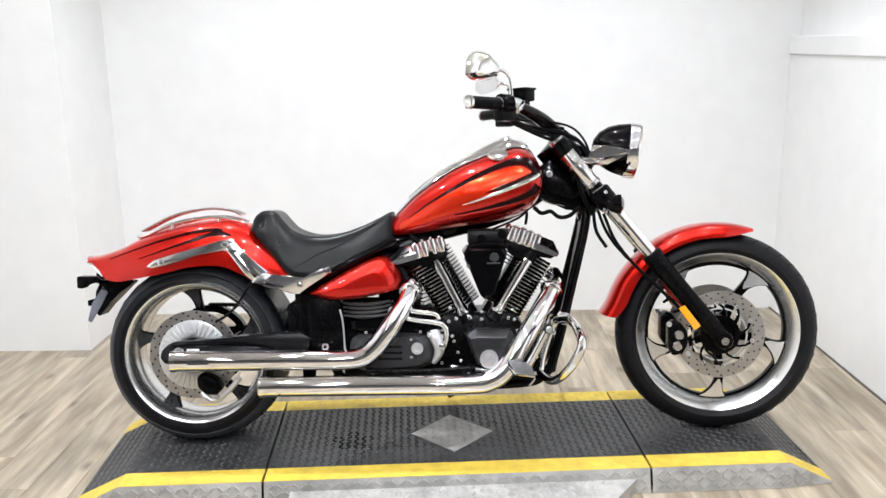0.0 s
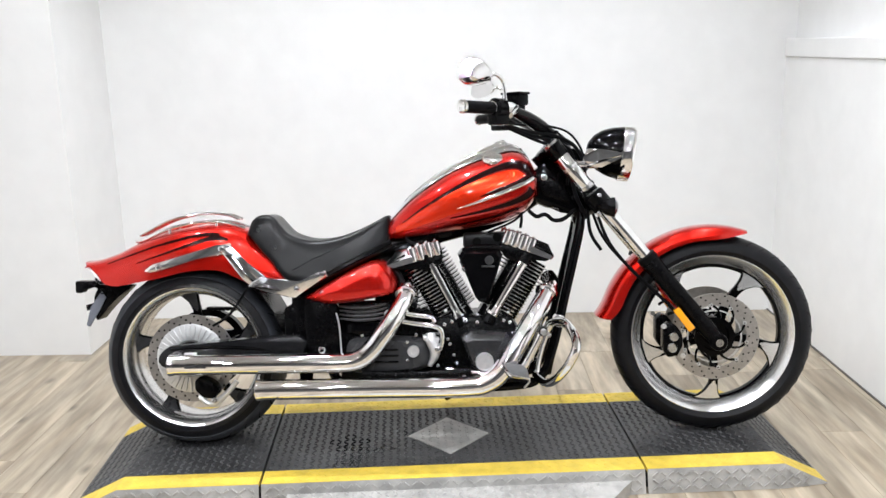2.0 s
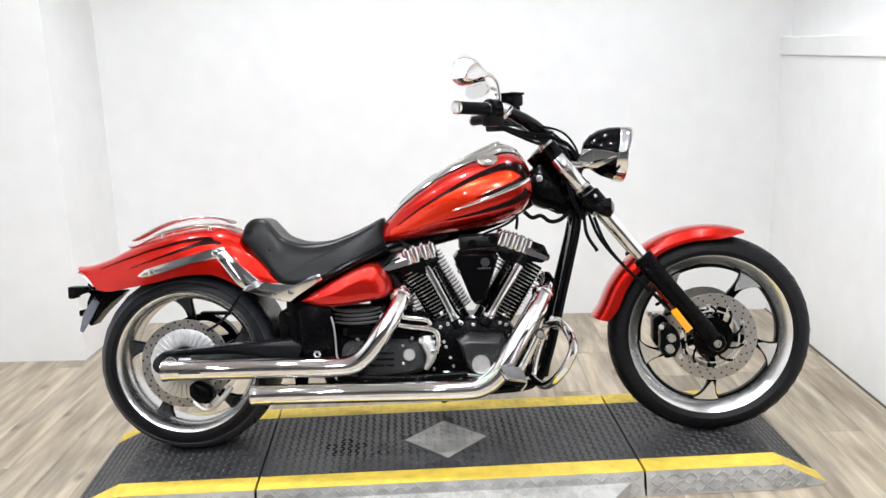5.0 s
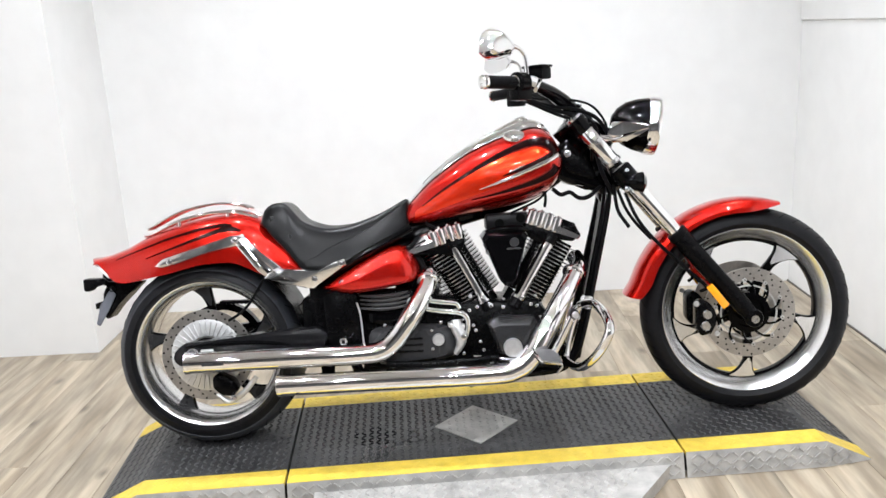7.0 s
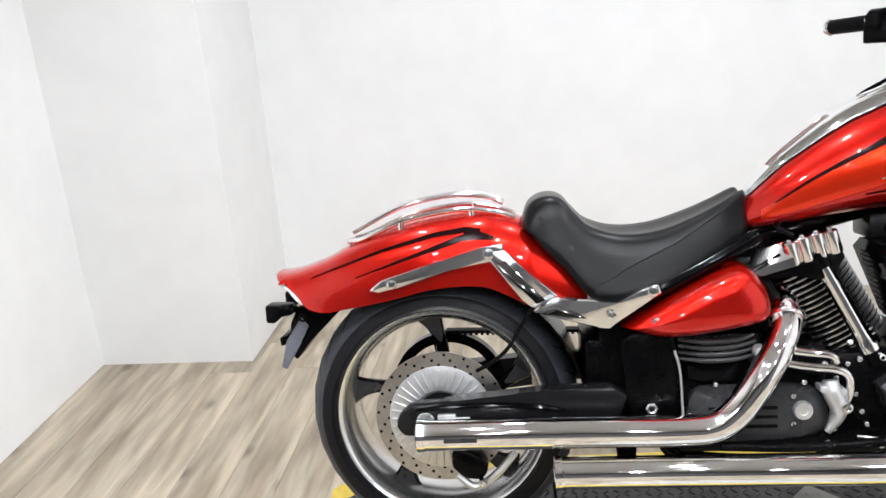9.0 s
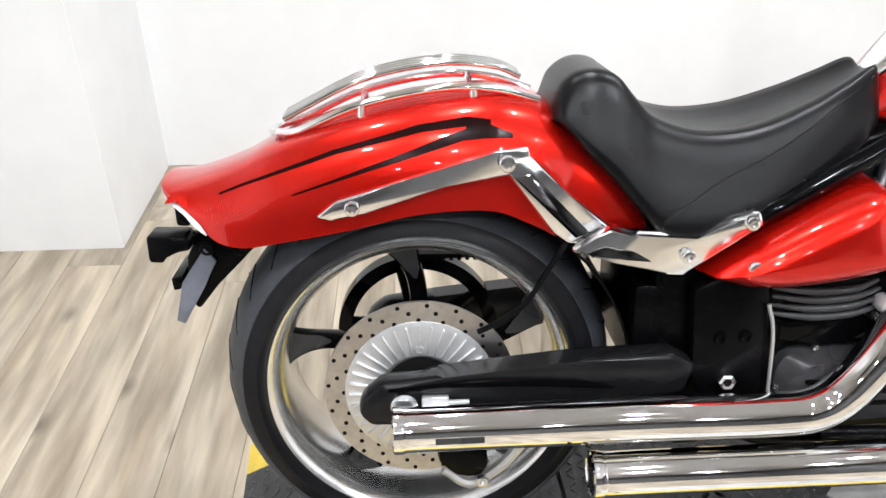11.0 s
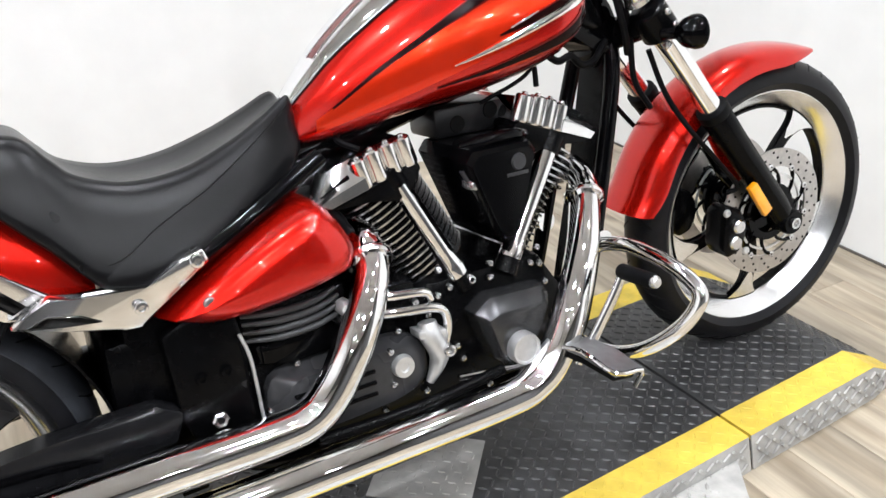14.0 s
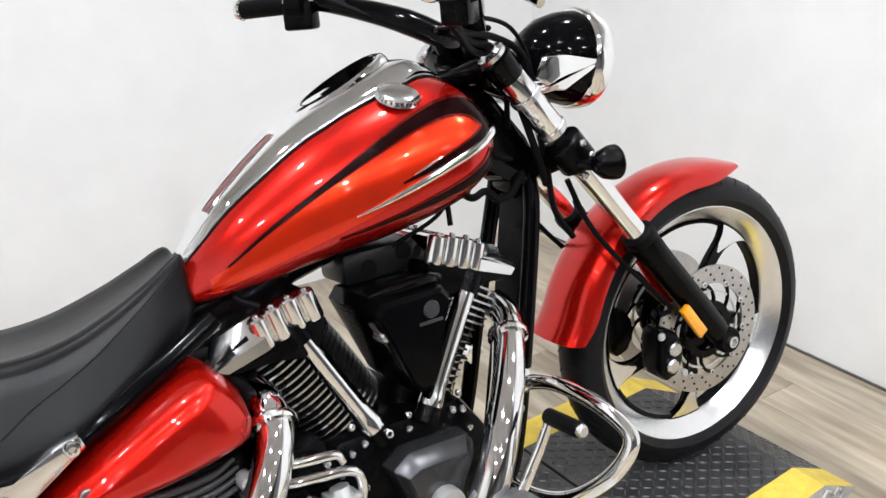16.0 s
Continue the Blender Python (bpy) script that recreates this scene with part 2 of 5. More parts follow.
# leaning framed board at the side wall
board = thing("framed_board", pose(WEST - 0.052, 0.16, 0.105, 0, -0.5, 0), "dark wooden frame with a white board low on the wall", "picture frame")
FRAME_WOOD = material("dark_frame_wood", (0.035, 0.028, 0.024), 0.45, vary=0.2, scale=30, stretch=(1, 1, 0.2))
BOARD = material("white_board", (0.7, 0.7, 0.7), 0.5)
for y0, y1, z0, z1 in ((0.08, 0.14, 0, 0.98), (-0.86, -0.80, 0, 0.98), (-0.80, 0.08, 0, 0.06), (-0.80, 0.08, 0.92, 0.98)):
    part("frame_rail", box(0.055, 0.085, y0, y1, z0, z1, 0.004), FRAME_WOOD, board)
part("panel", box(0.062, 0.070, -0.80, 0.08, 0.06, 0.92), BOARD, board)

# ceiling spotlights
LED = glowing("led_face", (1.0, 0.98, 0.94), 60.0)
BLACK_METAL = material("black_lamp_metal", (0.02, 0.02, 0.02), 0.4)
first = None
for lx, ly in SPOTS:
    if first is None:
        first = thing("spotlight", pose(lx, ly, CEILING), "small black ceiling spotlight, switched on", "spotlight", "ceiling spotlights")
        part("stem", rod((0, 0, -0.09), (0, 0, 0), 0.012, 12), BLACK_METAL, first)
        part("can", lathe([(0.040, -0.205), (0.046, -0.205), (0.050, -0.20), (0.050, -0.10), (0.03, -0.085), (0.0, -0.085), (0.0, -0.10), (0.040, -0.10)], 24, "Z"), BLACK_METAL, first)
        part("led_face", lathe([(0.0, -0.195), (0.038, -0.195), (0.038, -0.19), (0.0, -0.19)], 20, "Z"), LED, first)
    else:
        copy_thing(first, pose(lx, ly, CEILING))

# ---------------------------------------------------------------- platform
TOP = 0.077
lift = thing("lift_platform", pose(0.9, 0.0075, 0, 0, 0, 3.2), "low black tread-plate motorcycle platform with yellow painted edges", "platform")
HALF, STRIPE = 0.302, 0.082
U0, U1, U2, U3, U4, U5 = -1.197, -1.045, -0.605, 0.613, 1.06, 1.205


def height(u):
    return float(np.interp(u, [U0, U1, U4, U5], [0.006, TOP, TOP, 0.006]))


def slab(u0, u1, v0, v1, drop=0.012):
    """A strip of the deck that follows the end slopes."""
    us = sorted({u0, u1, *[u for u in (U1, U4) if u0 < u < u1]})
    sec = [[(u, v0, height(u)), (u, v1, height(u)), (u, v1, max(0.0, height(u) - drop)), (u, v0, max(0.0, height(u) - drop))] for u in us]
    return rings(sec)


def lugs(u0, u1, v0, v1, pitch=0.025, length=0.0112, width=0.0031, rise=0.0026, keep=None):
    """Raised tread marks, alternating in direction, as one mesh."""
    verts, faces = [], []
    nu, nv = int((u1 - u0) / pitch), int((v1 - v0) / (pitch * 0.72))
    for i in range(nu):
        for j in range(nv):
            u, v = u0 + (i + 0.5) * (u1 - u0) / nu, v0 + (j + 0.5) * (v1 - v0) / nv
            if keep and not keep(u, v):
                continue
            a = radians(42 if (i + j) % 2 else -42)
            ca, sa = math.cos(a), math.sin(a)
            k = len(verts)
            for p, q, h in ((-1, 0, 0), (-0.45, -1, 0), (0.45, -1, 0), (1, 0, 0), (0.45, 1, 0), (-0.45, 1, 0), (-0.5, 0, 1), (0.5, 0, 1)):
                x, y = p * length, q * width
                uu, vv = u + x * ca - y * sa, v + x * sa + y * ca
                verts.append((uu, vv, height(uu) + h * rise))
            faces += [(k, k + 1, k + 6), (k + 1, k + 2, k + 7, k + 6), (k + 2, k + 3, k + 7), (k + 3, k + 4, k + 7), (k + 4, k + 5, k + 6, k + 7), (k + 5, k, k + 6)]
    me = bpy.data.meshes.new("tread_texture")
    me.from_pydata(verts, [], faces)
    me.update()
    return me


def lug_part(parent, mat, *args, **kw):
    me = lugs(*args, **kw)
    me.materials.append(mat)
    ob = new("tread_texture", me)
    ob.parent = parent
    ob["kind"] = "stuff"
    return ob


def in_diamond(u, v):
    return abs(u - 0.0) / 0.142 + abs(v + 0.012) / 0.142 < 1.1


def in_wet(u, v):
    return (u + 0.34) ** 2 + (v + 0.05) ** 2 < (0.062 + 0.010 * math.sin(5 * math.atan2(v + 0.05, u + 0.34))) ** 2


for u0, u1 in ((U0, U2 - 0.004), (U2 + 0.004, U3 - 0.004), (U3 + 0.004, U5)):
    deck = part("deck_panel", slab(u0, u1, -HALF + STRIPE, HALF - STRIPE), RUBBER_MAT, lift, smooth=False)
    lug_part(deck, RUBBER_MAT, u0 + 0.005, u1 - 0.005, -HALF + STRIPE + 0.004, HALF - STRIPE - 0.004, keep=lambda u, v: not in_diamond(u, v) and not in_wet(u, v))
    for v0, v1 in ((-HALF, -HALF + STRIPE), (HALF - STRIPE, HALF)):
        edge = part("edge_strip", slab(u0, u1, v0, v1), YELLOW, lift, "yellow painted edge strip", smooth=False)
        lug_part(edge, YELLOW, u0 + 0.005, u1 - 0.005, v0 + 0.006, v1 - 0.006, rise=0.0014)
    # near and far skirts, plain steel tread
    for s in (-1, 1):
        us = [u for u in (u0, U1 if u0 < U1 < u1 else u0 + 0.01, U4 if u0 < U4 < u1 else u1 - 0.01, u1)]
        grid = [[(u, s * HALF, height(u) - 0.001), (u, s * (HALF + 0.022 * height(u) / TOP), 0.001)] for u in us]
        part("skirt", sheet(grid, 0.004), STEEL, lift, "silver steel skirt", smooth=False)


def skirt_lugs(u0, u1, parent):
    """Raised tread marks on the near skirt."""
    bm = bmesh.new()
    n = int((u1 - u0) / 0.025)
    for i in range(n):
        u = u0 + (i + 0.5) * (u1 - u0) / n
        for j, frac in enumerate((0.22, 0.5, 0.78)):
            h = height(u)
            if h < 0.03:
                continue
            z = h * frac
            y = -HALF - 0.022 * (h / TOP) * (1 - frac) - 0.0042
            m = Matrix.Translation((u, y, z)) @ Matrix.Rotation(radians(42 if (i + j) % 2 else -42), 4, "Y")
            join(bm, box(-0.0105, 0.0105, -0.0012, 0.0034, -0.0030, 0.0030, m=m))
    ob = part("tread_texture", bm, STEEL, parent, smooth=False)
    ob["kind"] = "stuff"


for u0, u1 in ((U0, U2 - 0.004), (U2 + 0.004, U3 - 0.004), (U3 + 0.004, U5)):
    skirt_lugs(u0 + 0.01, u1 - 0.01, lift)
part("core", box(U1 + 0.02, U4 - 0.02, -HALF + 0.02, HALF - 0.02, 0.002, TOP - 0.014), DARK, lift, smooth=False)
wet = lug_part(lift, WET_MAT, -0.44, -0.24, -0.14, 0.04, length=0.0118, width=0.0052, keep=in_wet)
wet.name = "oily_tread_patch"
d = 0.140
dia = bmesh.new()
rings([[(-d, -0.012, z), (0, -0.012 - d, z), (d, -0.012, z), (0, -0.012 + d, z)] for z in (TOP - 0.004, TOP + 0.0035)], bm=dia)
inlay = part("inlay_plate", dia, STEEL, lift, "diamond-shaped steel inlay plate", smooth=False)
lug_part(inlay, STEEL, -0.13, 0.13, -0.14, 0.115, rise=0.0052, keep=lambda u, v: abs(u) / 0.125 + abs(v + 0.012) / 0.125 < 1)
# step plate in front of the middle panel
step_h = 0.045
outline = [(-0.52, -HALF - 0.012), (-0.52, -HALF - 0.10), (-0.42, -HALF - 0.22), (-0.2, -HALF - 0.28), (0.25, -HALF - 0.28), (0.42, -HALF - 0.19), (0.565, -HALF - 0.012)]
st = rings([[(u, v, z) for u, v in outline] for z in (0.0, step_h)])
step = part("step_plate", st, STEEL, lift, "silver steel step plate", smooth=False)
sl = lugs(-0.5, 0.54, -HALF - 0.27, -HALF - 0.02, rise=0.0042, width=0.0036, keep=lambda u, v: v > -HALF - 0.05 - 0.2 * min(1, (0.56 - abs(u)) / 0.2) and u < 0.5 + (v + HALF) * 0.9)
for vtx in sl.vertices:
    vtx.co.z += step_h - TOP
sl.materials.append(STEEL)
so = new("tread_texture", sl)
so.parent = step
so["kind"] = "stuff"

# ---------------------------------------------------------------- motorcycle: materials
RED = material("candy_red_paint", (0.56, 0.009, 0.004), 0.25, metal=0.72, vary=0.03, scale=14, coat=0.75, spec=0.12, rough_vary=0.03)
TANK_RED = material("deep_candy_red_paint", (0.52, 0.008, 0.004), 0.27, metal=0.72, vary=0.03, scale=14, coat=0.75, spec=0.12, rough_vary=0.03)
ORANGE_RED = material("flame_orange_red_paint", (0.80, 0.034, 0.007), 0.26, metal=0.70, vary=0.05, scale=14, coat=0.75, spec=0.12, rough_vary=0.03)
FLAME_EDGE = material("airbrushed_dark_red_paint", (0.13, 0.004, 0.003), 0.27, metal=0.5, vary=0.1, scale=40, coat=0.4, spec=0.25)
DARK_RED = material("dark_flame_paint", (0.008, 0.0015, 0.0015), 0.22, vary=0.25, scale=40, spec=0.09)
BLACK = material("gloss_black_enamel", (0.0015, 0.0015, 0.0018), 0.09, vary=0.1, scale=60, spec=0.11)
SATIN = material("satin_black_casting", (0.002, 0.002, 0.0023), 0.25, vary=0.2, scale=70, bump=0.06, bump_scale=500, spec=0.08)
GREY_CASE = material("dark_grey_cover", (0.032, 0.032, 0.034), 0.28, metal=0.0, vary=0.1, scale=60, bump=0.04, bump_scale=500, spec=0.30)
CHROME = material("chrome", (0.88, 0.88, 0.885), 0.035, metal=1.0, vary=0.02, scale=30, rough_vary=0.5)
POLISHED = material("polished_aluminium", (0.68, 0.68, 0.685), 0.24, metal=1.0, vary=0.03, scale=60, rough_vary=0.25)
STRUT_CHROME = material("satin_chrome", (0.84, 0.84, 0.845), 0.15, metal=1.0, vary=0.03, scale=60, rough_vary=0.25)
# ordinary chrome, darkened in colour to stand for the dark surroundings it mirrors
DARK_REFLECTION = material("dark_reflection_chrome", (0.22, 0.22, 0.225), 0.06, metal=1.0, vary=0.03, scale=60)
RIM = material("machined_rim_alloy", (0.82, 0.82, 0.825), 0.22, metal=0.96, vary=0.03, scale=60, rough_vary=0.2)
BRUSHED = material("brushed_disc_steel", (0.50, 0.48, 0.46), 0.32, metal=1.0, vary=0.1, scale=90, bump=0.05, bump_scale=900)
CAST_SILVER = material("cast_silver", (0.66, 0.66, 0.66), 0.38, metal=0.75, vary=0.08, scale=60, bump=0.08, bump_scale=500)
TYRE = material("tyre_rubber", (0.005, 0.005, 0.0065), 0.45, spec=0.20, vary=0.25, scale=50, bump=0.12, bump_scale=400)
# tyre rubber lightened to blue-grey: the light on the tread is in the colour
TREAD_SHEEN = material("sheen_tread_rubber", (0.036, 0.039, 0.046), 0.5, spec=0.4, vary=0.2, scale=50, bump=0.1, bump_scale=400)
VINYL = material("black_seat_vinyl", (0.003, 0.003, 0.0035), 0.30, spec=0.20, vary=0.12, scale=60, bump=0.10, bump_scale=700)
VINYL_SIDE = material("black_seat_side_vinyl", (0.0035, 0.0035, 0.004), 0.38, spec=0.15, vary=0.12, scale=60, bump=0.3, bump_scale=600)
RUBBER = material("black_rubber", (0.0035, 0.0035, 0.004), 0.5, spec=0.06, vary=0.2, scale=60)
AMBER = material("amber_reflector", (0.95, 0.38, 0.01), 0.15, vary=0.08, scale=80, coat=0.8)
LENS = material("clear_lens", (0.85, 0.85, 0.86), 0.08, vary=0.03, scale=30, coat=1.0)
DARK_LENS = material("smoked_lens", (0.02, 0.02, 0.022), 0.06, vary=0.1, scale=30, coat=1.0)
GRAPHITE = material("graphite_metallic_paint", (0.075, 0.075, 0.078), 0.24, metal=0.75, vary=0.12, scale=60, bump=0.03, bump_scale=500, spec=0.3)
PEG_GREY = material("grey_peg_plate", (0.14, 0.14, 0.145), 0.38, metal=0.5, vary=0.15, scale=60, bump=0.05, bump_scale=400)
INTAKE_GREY = material("grey_casting", (0.012, 0.012, 0.013), 0.35, metal=0.4, vary=0.15, scale=60, bump=0.08, bump_scale=400)
GREY_PLASTIC = material("grey_blue_plastic", (0.13, 0.14, 0.17), 0.4, vary=0.15, scale=40)
DIAL_GLASS = material("mirrored_dial_glass", (0.42, 0.42, 0.43), 0.05, metal=1.0, vary=0.1, scale=40)
ARM_BLACK = material("satin_black_arm_paint", (0.008, 0.008, 0.009), 0.22, vary=0.15, scale=60, spec=0.22)
HOLE = material("drilled_hole", (0.006, 0.006, 0.006), 0.8, spec=0.1)

LEAN_DEG = 10.4
bike = thing("motorcycle", pose(0.016, -0.008, TOP + 0.018, -LEAN_DEG, 0, 0.8), "red and black cruiser motorcycle with chrome exhausts on a platform", "motorcycle")
bike.scale = (0.98, 0.98, 0.98)
# front end turned a little to the right about the steering axis
HEAD, AXIS = Vector((1.24, 0, 0.93)), Vector((-0.64, 0, 0.77)).normalized()
STEER = Matrix.Translation(HEAD) @ Matrix.Rotation(radians(-6.0), 4, AXIS) @ Matrix.Translation(-HEAD)


def front(name, bm, mat, label="", **kw):
    """A part of the steered front end."""
    ob = part(name, bm, mat, bike, label, **kw)
    ob.matrix_local = STEER
    return ob


def prism(outline, y0, y1, bevel=0.0, seg=2):
    """An upright plate: an outline in x and z, from y0 to y1."""
    bm = rings([[(x, y, z) for x, z in outline] for y in (y0, y1)])
    if bevel:
        bmesh.ops.bevel(bm, geom=list(bm.edges), offset=bevel, segments=seg, affect="EDGES", profile=0.5)
    return bm


def pillow(outline, y_edge, y_mid, y_back=None, steps=5, dense=4, power=2.0):
    """A bulging cover over an outline in x and z: flat rim, rounded towards the middle."""
    line = smooth_line([(x, 0, z) for x, z in outline + outline[:1]], dense)[:-1]
    cx, cz = np.mean([p.x for p in line]), np.mean([p.z for p in line])
    sec = []
    if y_back is not None:
        sec.append([(p.x, y_back, p.z) for p in line])
    for k in range(steps + 1):
        f = 1 - 0.97 * k / steps
        y = y_edge + (y_mid - y_edge) * (1 - f ** power) ** (1 / power)
        sec.append([(cx + (p.x - cx) * f, y, cz + (p.z - cz) * f) for p in line])
    return rings(sec)


def eased(*tables, steps=6):
    """Rounds off tables of values along x: the first is x itself."""
    lines = [smooth_line([(x, v, 0) for x, v in zip(tables[0], t)], steps) for t in tables[1:]]
    return [[p.x for p in lines[0]]] + [[p.y for p in ln] for ln in lines]


# ---------------------------------------------------------------- wheels
def tyre_profile(r_out, r_in, half, crown):
    """Half-round tread and bulging walls, as (radius, y)."""
    pts = []
    for k in range(13):
        a = math.pi * k / 12
        pts.append((r_out - crown * (1 - math.sin(a)), -half * math.cos(a)))
    return [(r_in, -half * 0.80), (r_in + 0.012, -half * 0.95), *pts, (r_in + 0.012, half * 0.95), (r_in, half * 0.80)]


def spoke_half(r, rim_r, width, flare=0.036):
    """Half the width of a spoke at a radius: slender, flaring in wide fillets into the rim."""
    return width + (flare if rim_r > 0.23 else 0.020) * max(0.0, (r - rim_r + 0.090) / 0.090) ** 3.2 + 0.010 * max(0.0, (0.09 - r) / 0.05)


def spoke_at(r, u, sweep, rim_r, width, inset=0.0):
    a = radians(sweep) * math.sin(r / rim_r * math.pi) + u * (spoke_half(r, rim_r, width) - inset) / r
    return r * math.cos(a), r * math.sin(a)


def spoke(hub_r, rim_r, y0, y1, sweep, width):
    """One curved wheel spoke."""
    sec = []
    for k in range(17):
        f = k / 16
        r = hub_r + (rim_r - hub_r) * f
        y, t = y0 + (y1 - y0) * f, 0.012 - 0.003 * f
        ring = []
        for u, v in ((-1, -0.55), (-0.9, -1), (-0.3, -1), (0.3, -1), (0.9, -1), (1, -0.55), (1, 0.6), (0.8, 1), (-0.8, 1), (-1, 0.6)):
            x, z = spoke_at(r, u, sweep, rim_r, width)
            ring.append((x, y + v * t, z))
        sec.append(ring)
    return rings(sec)


def spoke_face(hub_r, rim_r, y0, y1, sweep, width):
    """The machined bright face of the spoke's outer end."""
    grid = []
    for k in range(11):
        r = rim_r - 0.066 + 0.064 * k / 10
        f = (r - hub_r) / (rim_r - hub_r)
        y = y0 + (y1 - y0) * f - (0.012 - 0.003 * f) - 0.0006
        row = []
        for u in (-1, -0.5, 0, 0.5, 1):
            x, z = spoke_at(r, u * min(1.0, 0.25 + k / 4), sweep, rim_r, width, 0.0045)
            row.append((x, y, z))
        grid.append(row)
    return sheet(grid, 0.0012)


def drilled(r0, r1, count, y, hole):
    """Small dark holes in a slanting pattern over a brake disc."""
    bm = bmesh.new()
    for k in range(count):
        for j, rr in enumerate(np.linspace(r0, r1, 3)):
            a = 2 * math.pi * (k + (0, 0.36, 0.7)[j]) / count
            b = lathe([(hole, -0.0004), (hole, 0.0004)], 8, "Y", (rr * math.cos(a), y, rr * math.sin(a)))
            join(bm, b)
    return bm


def turned(bm, deg, at=(0, 0, 0)):
    bm.transform(Matrix.Translation(at) @ Matrix.Rotation(radians(-deg), 4, "Y"))
    return bm


FC = Vector((1.829, 0.004, 0.333))
fw = front("front_wheel", lathe([(0.236, -0.004), (0.243, -0.014), (0.262, -0.036), (0.276, -0.0475), (0.284, -0.046), (0.284, -0.041), (0.270, -0.033), (0.256, -0.012), (0.256, 0.012),
                                 (0.270, 0.033), (0.284, 0.041), (0.284, 0.046), (0.276, 0.0475), (0.262, 0.036), (0.243, 0.014), (0.236, 0.004)], 96, "Y", FC, closed=True), RIM, "polished five-spoke alloy front wheel")
part("tyre", lathe(tyre_profile(0.346, 0.278, 0.060, 0.052), 96, "Y", FC, closed=True), TYRE, fw)
part("rim_liner", lathe([(0.231, -0.010), (0.237, -0.012), (0.237, 0.012), (0.231, 0.010)], 96, "Y", FC, closed=True), BLACK, fw)
part("hub", lathe([(0.02, -0.062), (0.055, -0.062), (0.062, -0.03), (0.062, 0.03), (0.055, 0.062), (0.02, 0.062)], 32, "Y", FC, closed=True), BLACK, fw)
for k in range(5):
    a = 52 + 72 * k
    part("spoke", turned(spoke(0.05, 0.240, -0.006, -0.006, 9, 0.0155), a, FC), BLACK, fw)
    part("spoke_face", turned(spoke_face(0.05, 0.240, -0.006, -0.006, 9, 0.0155), a, FC), RIM, fw)
grooves = bmesh.new()
for k in range(44):
    for s in (-1, 1):
        a0 = 2 * math.pi * (k + (0.5 if s > 0 else 0)) / 44
        pts = []
        for j in range(4):
            f = j / 3
            ang, yy = a0 + 0.09 * f, s * (0.012 + 0.035 * f)
            r = 0.346 - 0.052 * (1 - math.sqrt(max(0, 1 - (yy / 0.060) ** 2))) - 0.0004
            pts.append((FC.x + r * math.cos(ang), FC.y + yy, FC.z + r * math.sin(ang)))
        tube(pts, 0.0018, 5, bm=grooves, smooth=False)
ob = part("tread_groove", grooves, HOLE, fw)
ob["kind"] = "stuff"
for s in (-1, 1):
    y = 0.073 * s
    fd = front("front_brake_disc", lathe([(0.108, y - 0.0025), (0.150, y - 0.0025), (0.150, y + 0.0025), (0.108, y + 0.0025)], 72, "Y", FC, closed=True), BRUSHED,
               "drilled steel front brake disc")
    h = drilled(0.116, 0.143, 22, 0, 0.0032)
    h.transform(Matrix.Translation((FC.x, FC.y + y + 0.0027 * s, FC.z)))
    part("drilled_pattern", h, HOLE, fd)["kind"] = "stuff"
    car = lathe([(0.050, y - 0.004), (0.068, y - 0.004), (0.068, y + 0.004), (0.050, y + 0.004)], 40, "Y", FC, closed=True)
    part("disc_carrier", car, BLACK, fd)
    for k in range(10):
        a0 = 2 * math.pi * k / 10
        pts = [(FC.x + r * math.cos(a0 + da), FC.y + y, FC.z + r * math.sin(a0 + da)) for r, da in ((0.062, 0.0), (0.080, 0.10), (0.098, 0.26), (0.112, 0.44))]
        part("carrier_arm", tube(pts, [0.005, 0.0042, 0.0042, 0.0055], 8, 4), BLACK, fd)
    part("carrier_ring", lathe([(0.088, y - 0.002), (0.093, y - 0.002), (0.093, y + 0.002), (0.088, y + 0.002)], 48, "Y", FC, closed=True), CAST_SILVER, fd)
    for k in range(10):
        a = 2 * math.pi * k / 10 + 0.44
        part("rivet", bolt((FC.x + 0.110 * math.cos(a), FC.y + y + 0.003 * s, FC.z + 0.110 * math.sin(a)), (0, s, 0), 0.007, 0.003), CAST_SILVER, fd)

RC = Vector((0.028, 0.012, 0.290))
rw = part("rear_wheel", lathe([(0.214, -0.05), (0.222, -0.075), (0.232, -0.092), (0.240, -0.096), (0.245, -0.092), (0.242, -0.084), (0.220, -0.05), (0.220, 0.05), (0.242, 0.084),
                               (0.245, 0.092), (0.240, 0.096), (0.232, 0.092), (0.222, 0.075), (0.214, 0.05)], 96, "Y", RC, closed=True), RIM, bike,
          "polished deep-lipped alloy rear wheel")
rear_tyre = part("tyre", lathe(tyre_profile(0.312, 0.239, 0.108, 0.058), 96, "Y", RC, closed=True), TYRE, rw)
# band over the crown that carries the painted sheen of the tread
band = [(0.312 - 0.058 * (1 - math.sin(a)), -0.108 * math.cos(a)) for a in np.linspace(radians(24), radians(156), 23)]
part("tread_band", lathe([(r + 0.0010, y * 1.004) for r, y in band] + [(r - 0.002, y * 0.99) for r, y in band[::-1]], 96, "Y", RC, closed=True), TREAD_SHEEN, rear_tyre, "rear tyre tread with its blue-grey sheen in the colour")
part("hub", lathe([(0.02, -0.085), (0.05, -0.085), (0.062, -0.03), (0.062, 0.06), (0.05, 0.085), (0.02, 0.085)], 32, "Y", RC, closed=True), BLACK, rw)
for k in range(5):
    a = 98 + 72 * k
    part("spoke", turned(spoke(0.05, 0.217, 0.0, -0.016, -9, 0.0145), a, RC), BLACK, rw)
    part("spoke_face", turned(spoke_face(0.05, 0.217, 0.0, -0.016, -9, 0.0145), a, RC), GREY_CASE, rw)
cuts = bmesh.new()
